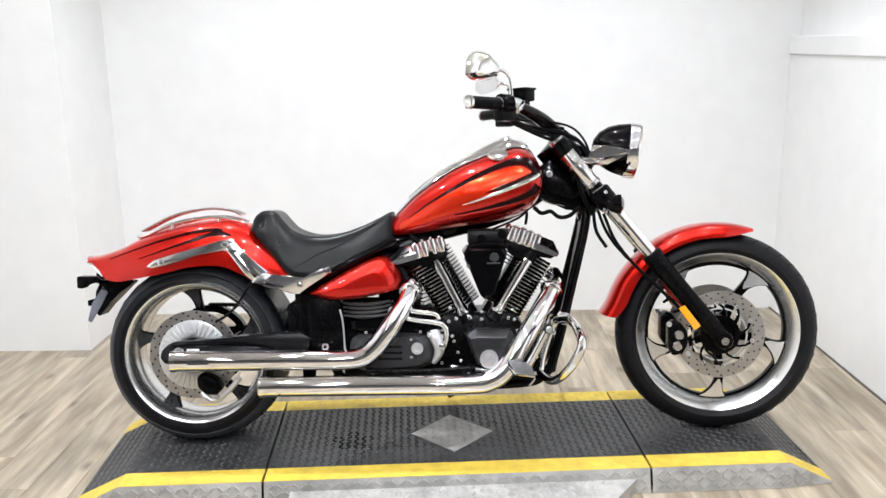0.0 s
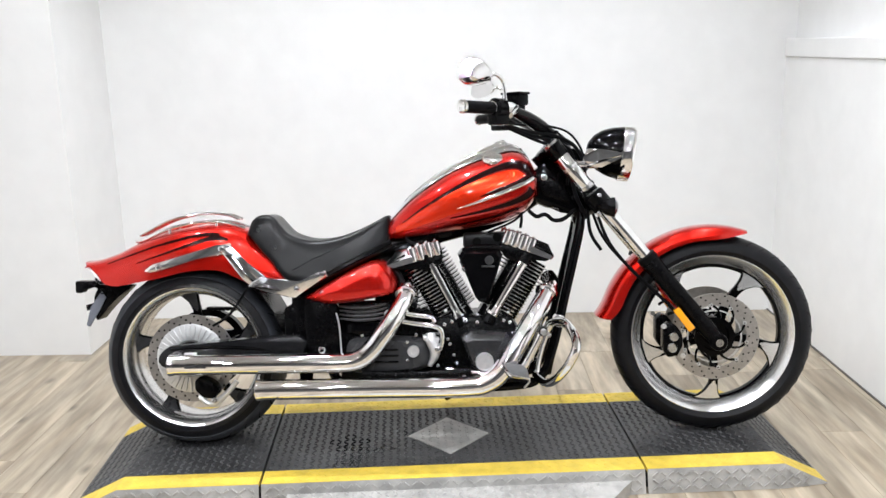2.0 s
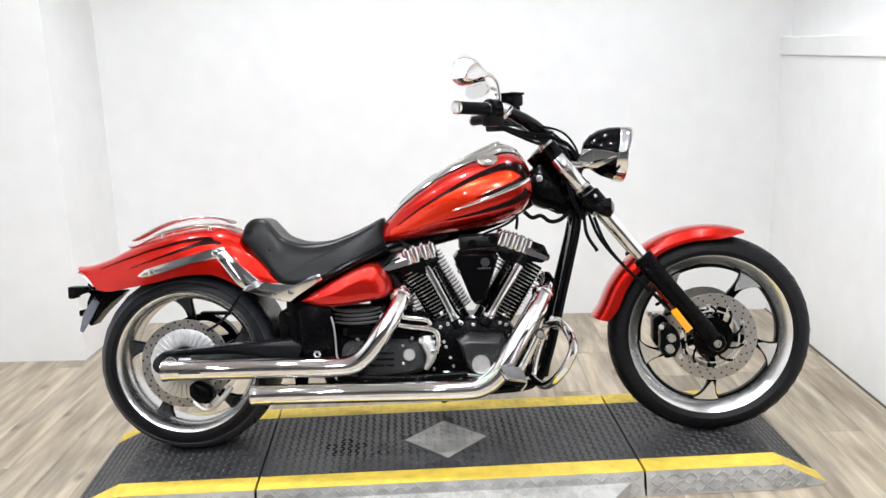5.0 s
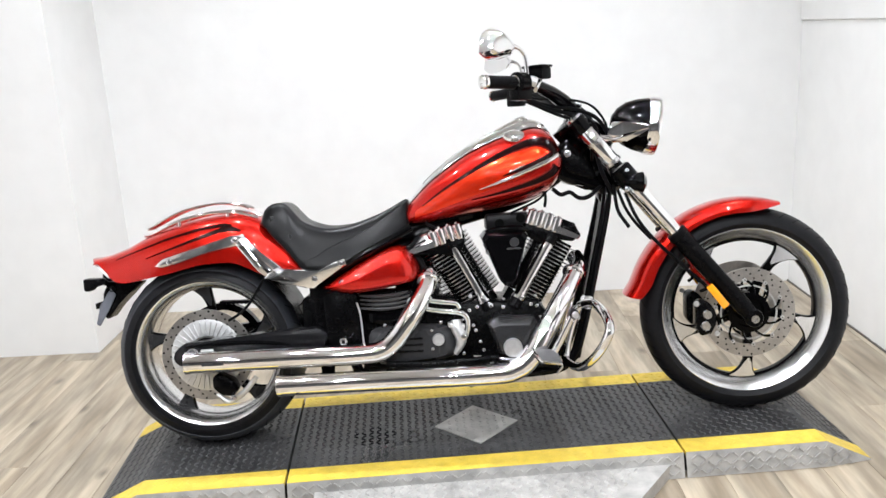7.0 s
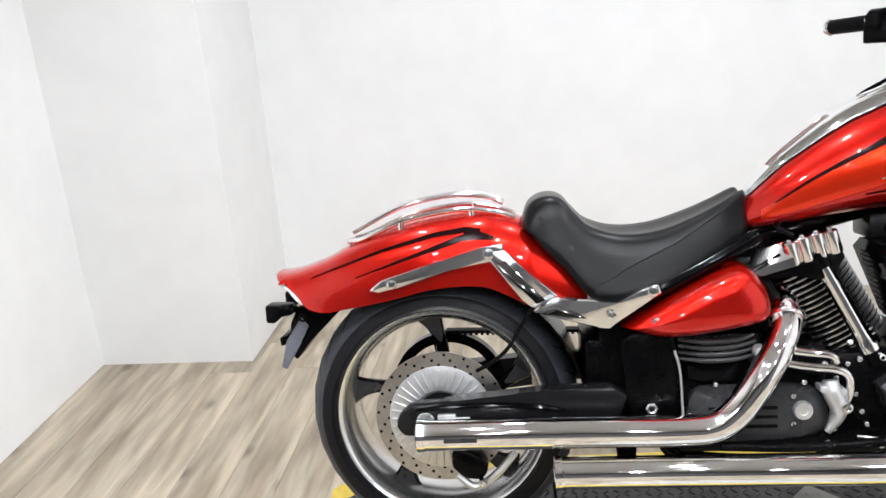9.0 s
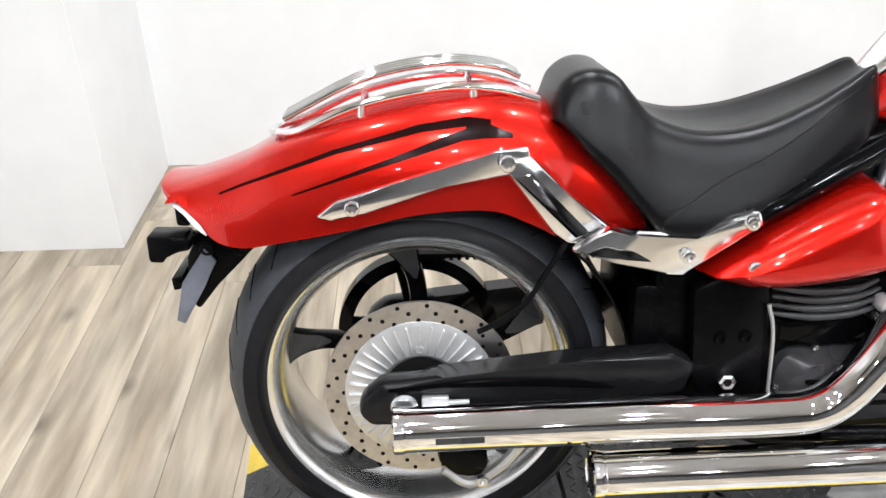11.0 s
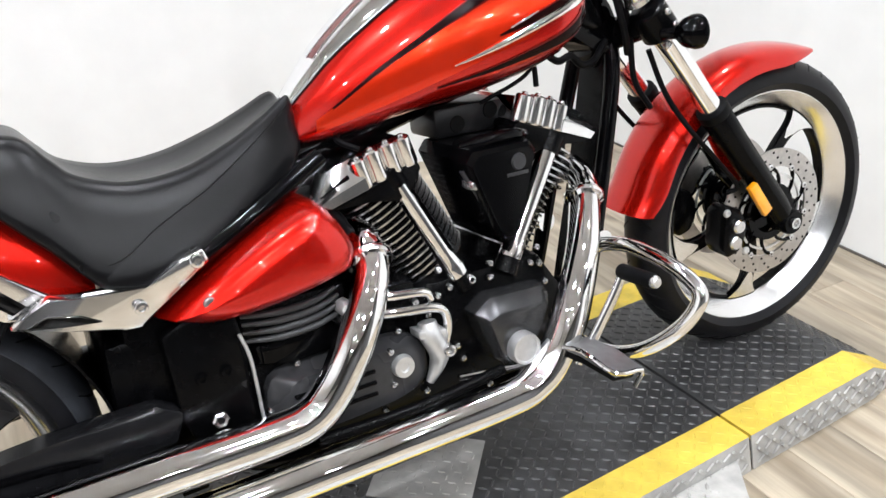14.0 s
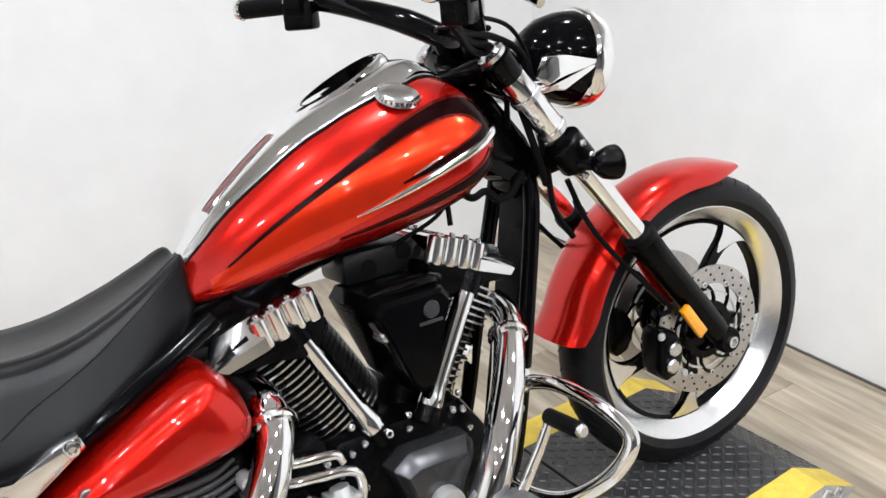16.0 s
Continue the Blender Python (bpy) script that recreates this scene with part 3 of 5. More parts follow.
for k in range(30):
    for s in (-1, 1):
        a0 = 2 * math.pi * (k + (0.5 if s > 0 else 0)) / 30
        pts = []
        for j in range(5):
            f = j / 4
            ang, yy = a0 + 0.16 * f * f, s * (0.015 + 0.078 * f)
            r = 0.312 - 0.058 * (1 - math.sqrt(max(0, 1 - (yy / 0.108) ** 2))) - 0.0002
            pts.append((RC.x + r * math.cos(ang), RC.y + yy, RC.z + r * math.sin(ang)))
        tube(pts, [0.003, 0.003, 0.0026, 0.002, 0.0012], 5, bm=cuts, smooth=False)
part("tread_groove", cuts, HOLE, rw)["kind"] = "stuff"
y = -0.106
rd = part("rear_brake_disc", lathe([(0.112, y - 0.003), (0.150, y - 0.003), (0.150, y + 0.003), (0.112, y + 0.003)], 80, "Y", RC, closed=True), BRUSHED, bike,
          "drilled steel rear brake disc")
h = drilled(0.120, 0.144, 20, 0, 0.0036)
h.transform(Matrix.Translation((RC.x, RC.y + y - 0.0032, RC.z)))
part("drilled_pattern", h, HOLE, rd)["kind"] = "stuff"
part("disc_carrier", lathe([(0.058, y - 0.005), (0.064, y - 0.010), (0.106, y - 0.008), (0.118, y - 0.005), (0.118, y + 0.002), (0.058, y + 0.002)], 80, "Y", RC, closed=True),
     CAST_SILVER, rd, "cast silver finned disc carrier")
fin_mesh = mesh_from("carrier_fin", box(0.066, 0.112, -0.0035, 0.0035, -0.0015, 0.0015, 0.001, 1), CAST_SILVER)
for k in range(36):
    ob = new("carrier_fin", fin_mesh)
    ob.parent = rd
    ob.matrix_local = Matrix.Translation((RC.x, RC.y + y - 0.010, RC.z)) @ Matrix.Rotation(radians(10 * k), 4, "Y")
for k in range(5):
    a = radians(72 * k + 90)
    part("bolt", bolt((RC.x + 0.074 * math.cos(a), RC.y + y - 0.011, RC.z + 0.074 * math.sin(a)), (0, -1, 0), 0.007, 0.004), CAST_SILVER, rd)
part("hub_cap", lathe([(0.0, -0.090), (0.057, -0.090), (0.057, -0.110), (0.0, -0.110)], 40, "Y", RC), HOLE, rd)
part("arm_bridge", box(0.350, 0.440, -0.115, 0.115, 0.335, 0.462, 0.015), SATIN, bike, "black cross member between the swing arms")
# belt pulley and drive belt on the far side
pul = part("belt_pulley", lathe([(0.118, 0.098), (0.142, 0.098), (0.142, 0.134), (0.118, 0.134)], 70, "Y", RC, closed=True), BLACK, bike, "black rear belt pulley")
for k in range(5):
    part("pulley_spoke", turned(box(0.04, 0.122, 0.108, 0.122, -0.012, 0.012, 0.004), 72 * k + 30, RC), BLACK, pul)
belt = rings([[(RC.x, yy, RC.z + 0.142), (RC.x, yy, RC.z + 0.150), (0.64, yy, 0.425), (0.64, yy, 0.418)] for yy in (0.100, 0.132)])
blt = part("drive_belt", belt, RUBBER, bike, "toothed black drive belt")
d = (Vector((0.64, 0, 0.418)) - Vector((RC.x, 0, RC.z + 0.142))).normalized()
for k in range(44):
    q = Vector((RC.x, 0, RC.z + 0.142)) + d * (0.02 + 0.0138 * k)
    part("belt_tooth", prism([(q.x - 0.004, q.z), (q.x + 0.004, q.z), (q.x + 0.003, q.z - 0.005), (q.x - 0.003, q.z - 0.005)], 0.102, 0.130), RUBBER, blt)

# ---------------------------------------------------------------- fork, brakes, front fender
FD = (Vector((1.828, 0, 0.328)) - Vector((1.284, 0, 0.985))).normalized()


def on_fork(d, y, off=0.0):
    """A point d metres below the fork's top, off metres ahead of it."""
    return Vector((1.284, y, 0.985)) + FD * d + Vector((-FD.z, 0, FD.x)) * off


for s in (-1, 1):
    yy = 0.112 * s
    leg = front("fork_slider", tube([on_fork(0.485, yy), on_fork(0.495, yy), on_fork(0.56, yy), on_fork(0.80, yy), on_fork(0.86, yy)], [0.028, 0.033, 0.031, 0.030, 0.024],
                                    22, smooth=False), SATIN, "satin black fork slider")
    part("dust_seal", tube([on_fork(0.470, yy), on_fork(0.474, yy), on_fork(0.492, yy), on_fork(0.496, yy)], [0.027, 0.0335, 0.0345, 0.032], 22, smooth=False), RUBBER, leg)
    lug = lathe([(0.0, -0.028), (0.026, -0.028), (0.030, -0.022), (0.030, 0.022), (0.026, 0.028), (0.0, 0.028)], 28, "Y", on_fork(0.855, yy))
    part("axle_clamp", lug, SATIN, leg)
    part("axle_end", lathe([(0.0, 0), (0.008, 0), (0.008, -0.006), (0.013, -0.006), (0.013, 0.004)], 20, "Y", on_fork(0.855, yy) + Vector((0, 0.029 * s * 1.0, 0))), POLISHED, leg)
    front("fork_tube", rod(on_fork(0.20, yy), on_fork(0.50, yy), 0.0235, 24), CHROME, "chrome fork tube")
    cover = front("fork_cover", tube([on_fork(0.03, yy), on_fork(0.034, yy), on_fork(0.17, yy), on_fork(0.175, yy)], [0.024, 0.027, 0.0265, 0.024], 24, smooth=False), CHROME,
                  "chrome upper fork cover")
    for dd in (0.075, 0.16):
        part("cover_band", tube([on_fork(dd, yy), on_fork(dd + 0.002, yy), on_fork(dd + 0.012, yy), on_fork(dd + 0.014, yy)], [0.027, 0.0295, 0.0295, 0.027], 24, smooth=False), POLISHED, cover)
    part("cover_top", tube([on_fork(-0.018, yy), on_fork(-0.012, yy), on_fork(0.030, yy), on_fork(0.036, yy)], [0.024, 0.0305, 0.0305, 0.026], 22, smooth=False), BLACK, cover)
    # lower clamp and its pinch bolts
    cl = front("clamp_ring", tube([on_fork(0.195, yy), on_fork(0.20, yy), on_fork(0.255, yy), on_fork(0.26, yy)], [0.030, 0.037, 0.037, 0.031], 20, smooth=False), SATIN)
    for dd in (0.212, 0.244):
        part("pinch_bolt", bolt(on_fork(dd, yy + 0.036 * s, 0.012), (0.3, s, 0.2), 0.007, 0.006), POLISHED, cl)
    # brake calliper behind the leg
    cal = front("brake_calliper", prism([(1.650, 0.371), (1.668, 0.386), (1.694, 0.378), (1.714, 0.348), (1.716, 0.308), (1.700, 0.276), (1.666, 0.266), (1.650, 0.291)],
                                        0.048 * s, 0.112 * s, 0.008), SATIN, "black twin-piston front brake calliper")
    for cx, cz in ((1.678, 0.304), (1.684, 0.342)):
        part("piston_cap", lathe([(0.0, 0.0), (0.013, 0.0), (0.0165, -0.004 * s), (0.0165, -0.016 * s), (0.0, -0.016 * s)], 24, "Y", (cx, 0.124 * s, cz)), POLISHED, cal)
    for cx, cz in ((1.715, 0.276), (1.650, 0.378)):
        part("mount_bolt", bolt((cx, 0.112 * s, cz), (0, s, 0), 0.009, 0.006), CAST_SILVER, cal)
    # amber reflector
    rf = front("side_reflector", prism([(1.674, 0.438), (1.694, 0.450), (1.748, 0.380), (1.728, 0.364)], 0.136 * s, 0.150 * s, 0.003), AMBER, "amber side reflector on the fork")
    part("reflector_mount", prism([(1.690, 0.426), (1.702, 0.432), (1.732, 0.390), (1.722, 0.384)], 0.120 * s, 0.1365 * s), SATIN, rf)
    # brake hose along the leg
    front("brake_hose", tube([on_fork(0.27, 0.10 * s, -0.035), on_fork(0.36, 0.11 * s, -0.062), on_fork(0.46, 0.115 * s, -0.066), on_fork(0.60, 0.112 * s, -0.052), on_fork(0.68, 0.105 * s, -0.045),
                              (1.668, 0.09 * s, 0.415)], 0.0055, 10), RUBBER, "black front brake hose")
front("axle", rod((FC.x, -0.10, FC.z - 0.008), (FC.x, 0.10, FC.z - 0.008), 0.011), POLISHED)
front("lower_clamp", tube([on_fork(0.228, -0.112), on_fork(0.228, -0.05, -0.035), on_fork(0.228, 0, -0.05), on_fork(0.228, 0.05, -0.035), on_fork(0.228, 0.112)], [0.026, 0.030, 0.034, 0.030, 0.026], 14), SATIN,
      "satin black lower fork clamp")
front("upper_clamp", tube([on_fork(-0.005, -0.112), on_fork(-0.005, -0.05, -0.035), on_fork(-0.005, 0, -0.05), on_fork(-0.005, 0.05, -0.035), on_fork(-0.005, 0.112)], 0.020, 14), BLACK)
front("steering_stem", rod(on_fork(-0.02, 0, -0.055), on_fork(0.26, 0, -0.055), 0.026), SATIN)
for s in (-1, 1):
    top_nut = front("fork_cap", lathe([(0.0, 0.012), (0.014, 0.012), (0.018, 0.008), (0.026, 0.006), (0.026, -0.006), (0.0, -0.006)], 20, "Z"), POLISHED)
    top_nut.matrix_local = STEER @ aim(on_fork(-0.018, 0.112 * s), on_fork(-0.2, 0.112 * s))

# front fender: arched shell about the wheel
grid = []
for i in range(37):
    f = i / 36
    a = radians(170.5 - 97.5 * f)
    crest = 0.392 - 0.014 * f + 0.016 * max(0, (0.10 - f) / 0.10) ** 2
    edge = 0.332 + 0.010 * math.sin(f * math.pi) - 0.004 + (0.040 * max(0, (f - 0.80) / 0.20) ** 1.8)
    half = 0.078 - 0.006 * f - 0.022 * max(0, (f - 0.82) / 0.18) ** 2
    if f < 0.12:
        edge += 0.030 * (1 - f / 0.12) ** 2
    row = []
    for j in range(19):
        t = -1 + 2 * j / 18
        th = t * math.pi / 2
        yy = half * math.copysign(abs(math.sin(th)) ** 0.8, th)
        r = edge + (crest - edge) * abs(math.cos(th)) ** 0.75
        row.append((FC.x + r * math.cos(a), yy, FC.z + r * math.sin(a)))
    grid.append(row)
ff = front("front_fender", sheet(grid, 0.003), RED, "glossy candy red front fender")
for s in (-1, 1):
    part("fender_stay", prism([(1.610, 0.546), (1.655, 0.571), (1.682, 0.506), (1.722, 0.441), (1.700, 0.426), (1.650, 0.486)], 0.079 * s, 0.084 * s, 0.002), RED, ff)
    for cx, cz in ((1.642, 0.531), (1.674, 0.494)):
        part("stay_bolt", bolt((cx, 0.084 * s, cz), (0, s, 0), 0.007, 0.005), POLISHED, ff)

# ---------------------------------------------------------------- fuel tank
TX = [0.686, 0.70, 0.74, 0.80, 0.907, 1.005, 1.102, 1.15, 1.185, 1.208, 1.216]
T_TOP = [0.702, 0.726, 0.774, 0.832, 0.908, 0.953, 0.981, 0.980, 0.960, 0.920, 0.885]
T_BOT = [0.690, 0.681, 0.680, 0.686, 0.702, 0.714, 0.734, 0.752, 0.776, 0.810, 0.840]
T_W = [0.020, 0.052, 0.082, 0.112, 0.154, 0.182, 0.200, 0.205, 0.197, 0.166, 0.080]
TX, T_TOP, T_BOT, T_W = eased(TX, T_TOP, T_BOT, T_W)


def tank_at(x):
    return [float(np.interp(x, TX, v)) for v in (T_TOP, T_BOT, T_W)]


def tank_point(x, a, lift=0.0):
    """A point of the tank's skin; a is 0 at the crest, 1 at the underside, negative on the right."""
    top, bot, w = tank_at(x)
    mid = bot + (top - bot) * 0.42
    th = abs(a) * math.pi
    c, s = math.cos(th), math.sin(th)
    yy = (w + lift) * abs(s) ** 0.82
    zz = mid + ((top - mid + lift) * abs(c) ** 0.92 if c > 0 else -(mid - bot + lift) * abs(c) ** 0.75)
    return Vector((x, math.copysign(yy, a) if a else 0.0, zz))


def tank_side(x, z, lift=0.0008):
    """The right side's skin at a height."""
    lo, hi = 0.02, 0.98
    for _ in range(26):
        m = (lo + hi) / 2
        if tank_point(x, -m).z > z:
            lo = m
        else:
            hi = m
    return tank_point(x, -lo, lift)


xs = [float(v) for v in np.interp(np.linspace(0, len(TX) - 1, 91), range(len(TX)), TX)]
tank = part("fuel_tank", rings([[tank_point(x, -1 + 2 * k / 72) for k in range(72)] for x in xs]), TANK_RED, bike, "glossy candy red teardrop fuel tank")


def tank_band(name, mat, curve, lift=0.0008, n=30, both=True, rows=4, label=""):
    """A painted band on the tank between two heights along x: rows of (x, low, high)."""
    cx, lo, hi = zip(*curve)
    for s in ((1, -1) if both else (1,)):
        grid = []
        for x in np.linspace(cx[0], cx[-1], n):
            a, b = float(np.interp(x, cx, lo)), float(np.interp(x, cx, hi))
            row = [tank_side(float(x), a + (b - a) * k / rows, lift) for k in range(rows + 1)]
            grid.append([(p.x, p.y * s, p.z) for p in row])
        part(name, sheet(grid, 0.0006), mat, tank, label)


def tank_stroke(name, mat, run, gain, lift, least=0.0):
    """A painted line on both flanks along (x, z, half width), tapering as given."""
    line = smooth_line([(x, w, z) for x, z, w in run], 5)
    for s in (1, -1):
        grid = []
        for i, p in enumerate(line):
            d = line[min(i + 1, len(line) - 1)] - line[max(i - 1, 0)]
            d = Vector((d.x, 0, d.z)).normalized()
            w = max(least, p.y * gain)
            row = []
            for k in range(5):
                off = w * (k / 2 - 1)
                x, z = min(1.205, p.x - d.z * off), p.z + d.x * off
                q = tank_side(x, z, lift)
                row.append((q.x, q.y * s, q.z))
            grid.append(row)
        part(name, sheet(grid, 0.0004), mat, tank)


HOOK = [(0.76, 0.738, 0.001), (0.83, 0.787, 0.002), (0.905, 0.831, 0.003), (0.971, 0.866, 0.0045), (1.04, 0.898, 0.006), (1.104, 0.920, 0.008), (1.150, 0.922, 0.0105), (1.180, 0.904, 0.012), (1.183, 0.883, 0.010),
        (1.155, 0.867, 0.0075), (1.081, 0.841, 0.004), (1.022, 0.822, 0.001)]
UNDER = [(0.92, 0.752, 0.0006), (1.0, 0.768, 0.0022), (1.05, 0.780, 0.0036), (1.13, 0.803, 0.0065), (1.175, 0.825, 0.009), (1.192, 0.845, 0.009)]
LOWEST = [(0.86, 0.716, 0.0005), (0.98, 0.738, 0.0014), (1.08, 0.760, 0.0022), (1.15, 0.785, 0.0026)]
tank_band("flame_panel", ORANGE_RED, [(0.735, 0.702, 0.722), (0.80, 0.722, 0.766), (0.905, 0.757, 0.831), (1.0, 0.790, 0.880), (1.08, 0.815, 0.911), (1.14, 0.858, 0.918), (1.172, 0.874, 0.902)], lift=0.0011, n=60, rows=8)
for run in (HOOK, UNDER, LOWEST):
    tank_stroke("flame_edge", FLAME_EDGE, run, 1.7, 0.0017, 0.0012)
    tank_stroke("flame_stripe", DARK_RED, run, 1.2, 0.0022)
for s in (1, -1):
    for run in (((0.945, 0.784, 0.0012), (0.985, 0.796, 0.0035), (1.03, 0.811, 0.0055), (1.08, 0.829, 0.0066), (1.15, 0.856, 0.0075), (1.188, 0.874, 0.0078), (1.204, 0.886, 0.004)),
                ((1.040, 0.832, 0.0010), (1.065, 0.842, 0.0022), (1.090, 0.853, 0.0010))):
        pts = [tank_side(x, z, 0.003) for x, z, r in run]
        part("tank_badge", tube([(q.x, q.y * s, q.z) for q in pts], [r for x, z, r in run], 14), CHROME, tank, "raised chrome wing badge")
# chrome console along the crest
C_X = [0.690, 0.74, 0.785, 0.861, 0.952, 1.036, 1.10, 1.17, 1.198]
C_W = [0.018, 0.040, 0.054, 0.073, 0.090, 0.100, 0.102, 0.090, 0.064]


def console_row(x):
    half = float(np.interp(x, C_X, C_W))
    a_edge = max(k / 240 for k in range(120) if abs(tank_point(x, -k / 240).y) <= half or k == 0)
    rise = 0.004 + 0.009 * math.sin(math.pi * min(1, 0.08 + (x - 0.690) / 0.508 * 0.95)) ** 0.6 + 0.012 * math.exp(-((x - 1.125) / 0.075) ** 2)
    row = []
    for t in np.linspace(-1, 1, 21):
        flute = 0.003 * math.exp(-((abs(t) - 0.72) / 0.07) ** 2)
        row.append(tuple(tank_point(x, a_edge * t, 0.0015 + rise * (1 - abs(t) ** 4) - flute)))
    return row


grid = [console_row(float(x)) for x in np.linspace(0.690, 1.198, 54)]
con = part("tank_console", sheet(grid, 0.002), CHROME, bike, "chrome tank-top console with the speedometer")
for s in (-1, 1):
    part("console_edge", tube([grid[i][0 if s < 0 else 20] for i in range(0, 54, 3)], 0.0032, 8), POLISHED, con)
    part("edge_gasket", tube([tank_point(p[0], 0, 0) * 0 + Vector((p[0], p[1] * 1.035, p[2] - 0.002)) for p in (grid[i][0 if s < 0 else 20] for i in range(0, 54, 3))], 0.0026, 8), RUBBER, con)
slot = []
for x in np.linspace(0.765, 0.892, 15):
    mid = console_row(float(x))[10]
    w = 0.013 * min(1.0, (0.896 - x) / 0.016 + 0.15) ** 0.5
    slot.append([(x, -0.014 - w, mid[2] - 0.0008), (x, -0.014, mid[2] + 0.0005), (x, -0.014 + w, mid[2] + 0.0003)])
part("console_slot", sheet(slot, 0.001), FLAME_EDGE, con)
part("slot_edge", tube([r[0] for r in slot] + [slot[-1][1]] + [r[2] for r in slot[::-1]], 0.0014, 8, 3), CHROME, con)
sp = Vector((1.030, 0, 0.974))
nrm = Vector((-0.43, 0, 0.9)).normalized()
dial = lathe([(0.0, 0.002), (0.050, 0.002), (0.053, 0.006), (0.058, 0.0075), (0.064, 0.005), (0.068, -0.003), (0.070, -0.02), (0.0, -0.02)], 48, "Z")
along = Vector((0.9, 0, 0.43)).normalized()
long_frame = Matrix((along * 1.45, Vector((0, 0.86, 0)), nrm)).transposed().to_4x4()
dial.transform(Matrix.Translation(sp) @ long_frame)
spd = part("speedometer", dial, CHROME, bike, "round speedometer in a low chrome bezel")
face = lathe([(0.0, 0.0), (0.049, 0.0), (0.049, -0.002), (0.0, -0.002)], 36, "Z")
face.transform(Matrix.Translation(sp + nrm * 0.0042) @ long_frame)
part("dial_face", face, DIAL_GLASS, spd)
ringm = lathe([(0.0505, 0.0), (0.0525, 0.0), (0.0525, -0.003), (0.0505, -0.003)], 40, "Z", closed=True)
ringm.transform(Matrix.Translation(sp + nrm * 0.0082) @ long_frame)
part("dial_ring", ringm, BLACK, spd)
# filler cap on the right, its twin on the left
for s in (-1, 1):
    a = max(k / 240 for k in range(120) if tank_point(1.070, k / 240).y <= 0.125) * s
    c = tank_point(1.070, a, -0.003)
    n = (tank_point(1.070, a, 0.013) - c + Vector((0, 0, 0.006))).normalized()
    prof = [(0.0, 0.0115), (0.020, 0.0115), (0.029, 0.0105), (0.034, 0.008), (0.0355, 0.004), (0.038, 0.0), (0.0, 0.0)]
    cap = lathe(prof, 36, "Z")
    cap.transform(aim(c, c + n))
    fc = part("filler_cap", cap, STRUT_CHROME, bike, "knurled chrome fuel filler cap")
    ring = bmesh.new()
    for k in range(28):
        a = 2 * math.pi * k / 28
        join(ring, box(-0.0018, 0.0018, -0.0018, 0.0018, 0.002, 0.009, m=Matrix.Translation((0.0352 * math.cos(a), 0.0352 * math.sin(a), 0))))
    ring.transform(aim(c, c + n))
    part("knurl", ring, CHROME, fc)

# ---------------------------------------------------------------- seat
SX = [0.228, 0.243, 0.275, 0.315, 0.346, 0.376, 0.44, 0.52, 0.60, 0.66, 0.705, 0.718]
S_MID = [0.722, 0.756, 0.774, 0.768, 0.734, 0.706, 0.686, 0.690, 0.715, 0.742, 0.764, 0.745]
S_BOT = [0.708, 0.700, 0.664, 0.622, 0.584, 0.556, 0.548, 0.566, 0.606, 0.640, 0.676, 0.700]
S_W = [0.086, 0.104, 0.122, 0.136, 0.148, 0.156, 0.160, 0.150, 0.124, 0.098, 0.070, 0.042]
SX, S_MID, S_BOT, S_W = eased(SX, S_MID, S_BOT, S_W)


def seat_half(x):
    """Half of the seat's section: a dished top, a rolled shoulder and a flank that spreads to its foot."""
    top, bot, w = [float(np.interp(x, SX, v)) for v in (S_MID, S_BOT, S_W)]
    d, dish = top - bot, float(np.interp(x, [0.31, 0.42], [0.0, 1.0]))
    return w, [(0.0, top - 0.010 * dish), (0.22, top - 0.009 * dish), (0.42, top - 0.004 * dish), (0.56, top), (0.64, top - d * 0.035), (0.71, top - d * 0.13), (0.80, top - d * 0.32), (0.90, top - d * 0.58),
               (0.98, top - d * 0.82), (1.0, bot + d * 0.06), (0.97, bot), (0.6, bot - 0.004), (0.0, bot - 0.004)]


def seat_ring(x):
    w, half = seat_half(x)
    return [(x, -u * w, z) for u, z in half] + [(x, u * w, z) for u, z in half[1:-1]][::-1]


seat_xs = [float(x) for x in np.interp(np.linspace(0, len(SX) - 1, 90), range(len(SX)), SX)]
seat = part("seat", rings([seat_ring(x) for x in seat_xs]), VINYL, bike, "black vinyl stepped solo seat", angle=60)

def seat_side(x, f, lift=0.0012):
    """A point on the seat's right flank, f of the way from its foot to its shoulder."""
    w, half = seat_half(x)
    bot, top = half[10][1], half[3][1]
    z = bot + (top - bot) * f
    us, zs = zip(*half[3:11])
    return Vector((x, -(float(np.interp(z, zs[::-1], us[::-1])) * w + lift), z))


for s in (1, -1):
    pts = [seat_side(x, f, 0.0002) for x, f in ((0.345, 0.02), (0.40, 0.30), (0.46, 0.56), (0.54, 0.70), (0.62, 0.80), (0.70, 0.86))]
    part("seam_piping", tube([(p.x, p.y * s, p.z) for p in pts], 0.0013, 6), VINYL_SIDE, seat)
    panel = []
    for x in np.linspace(0.375, 0.69, 18):
        a = float(np.interp(x, [0.375, 0.40, 0.46, 0.54, 0.62, 0.69], [0.12, 0.28, 0.54, 0.68, 0.78, 0.84]))
        row = [seat_side(float(x), 0.04 + (a - 0.04) * k / 5, 0.0012) for k in range(6)]
        panel.append([(p.x, p.y * s, p.z) for p in row])
    part("side_panel", sheet(panel, 0.001), VINYL, seat)

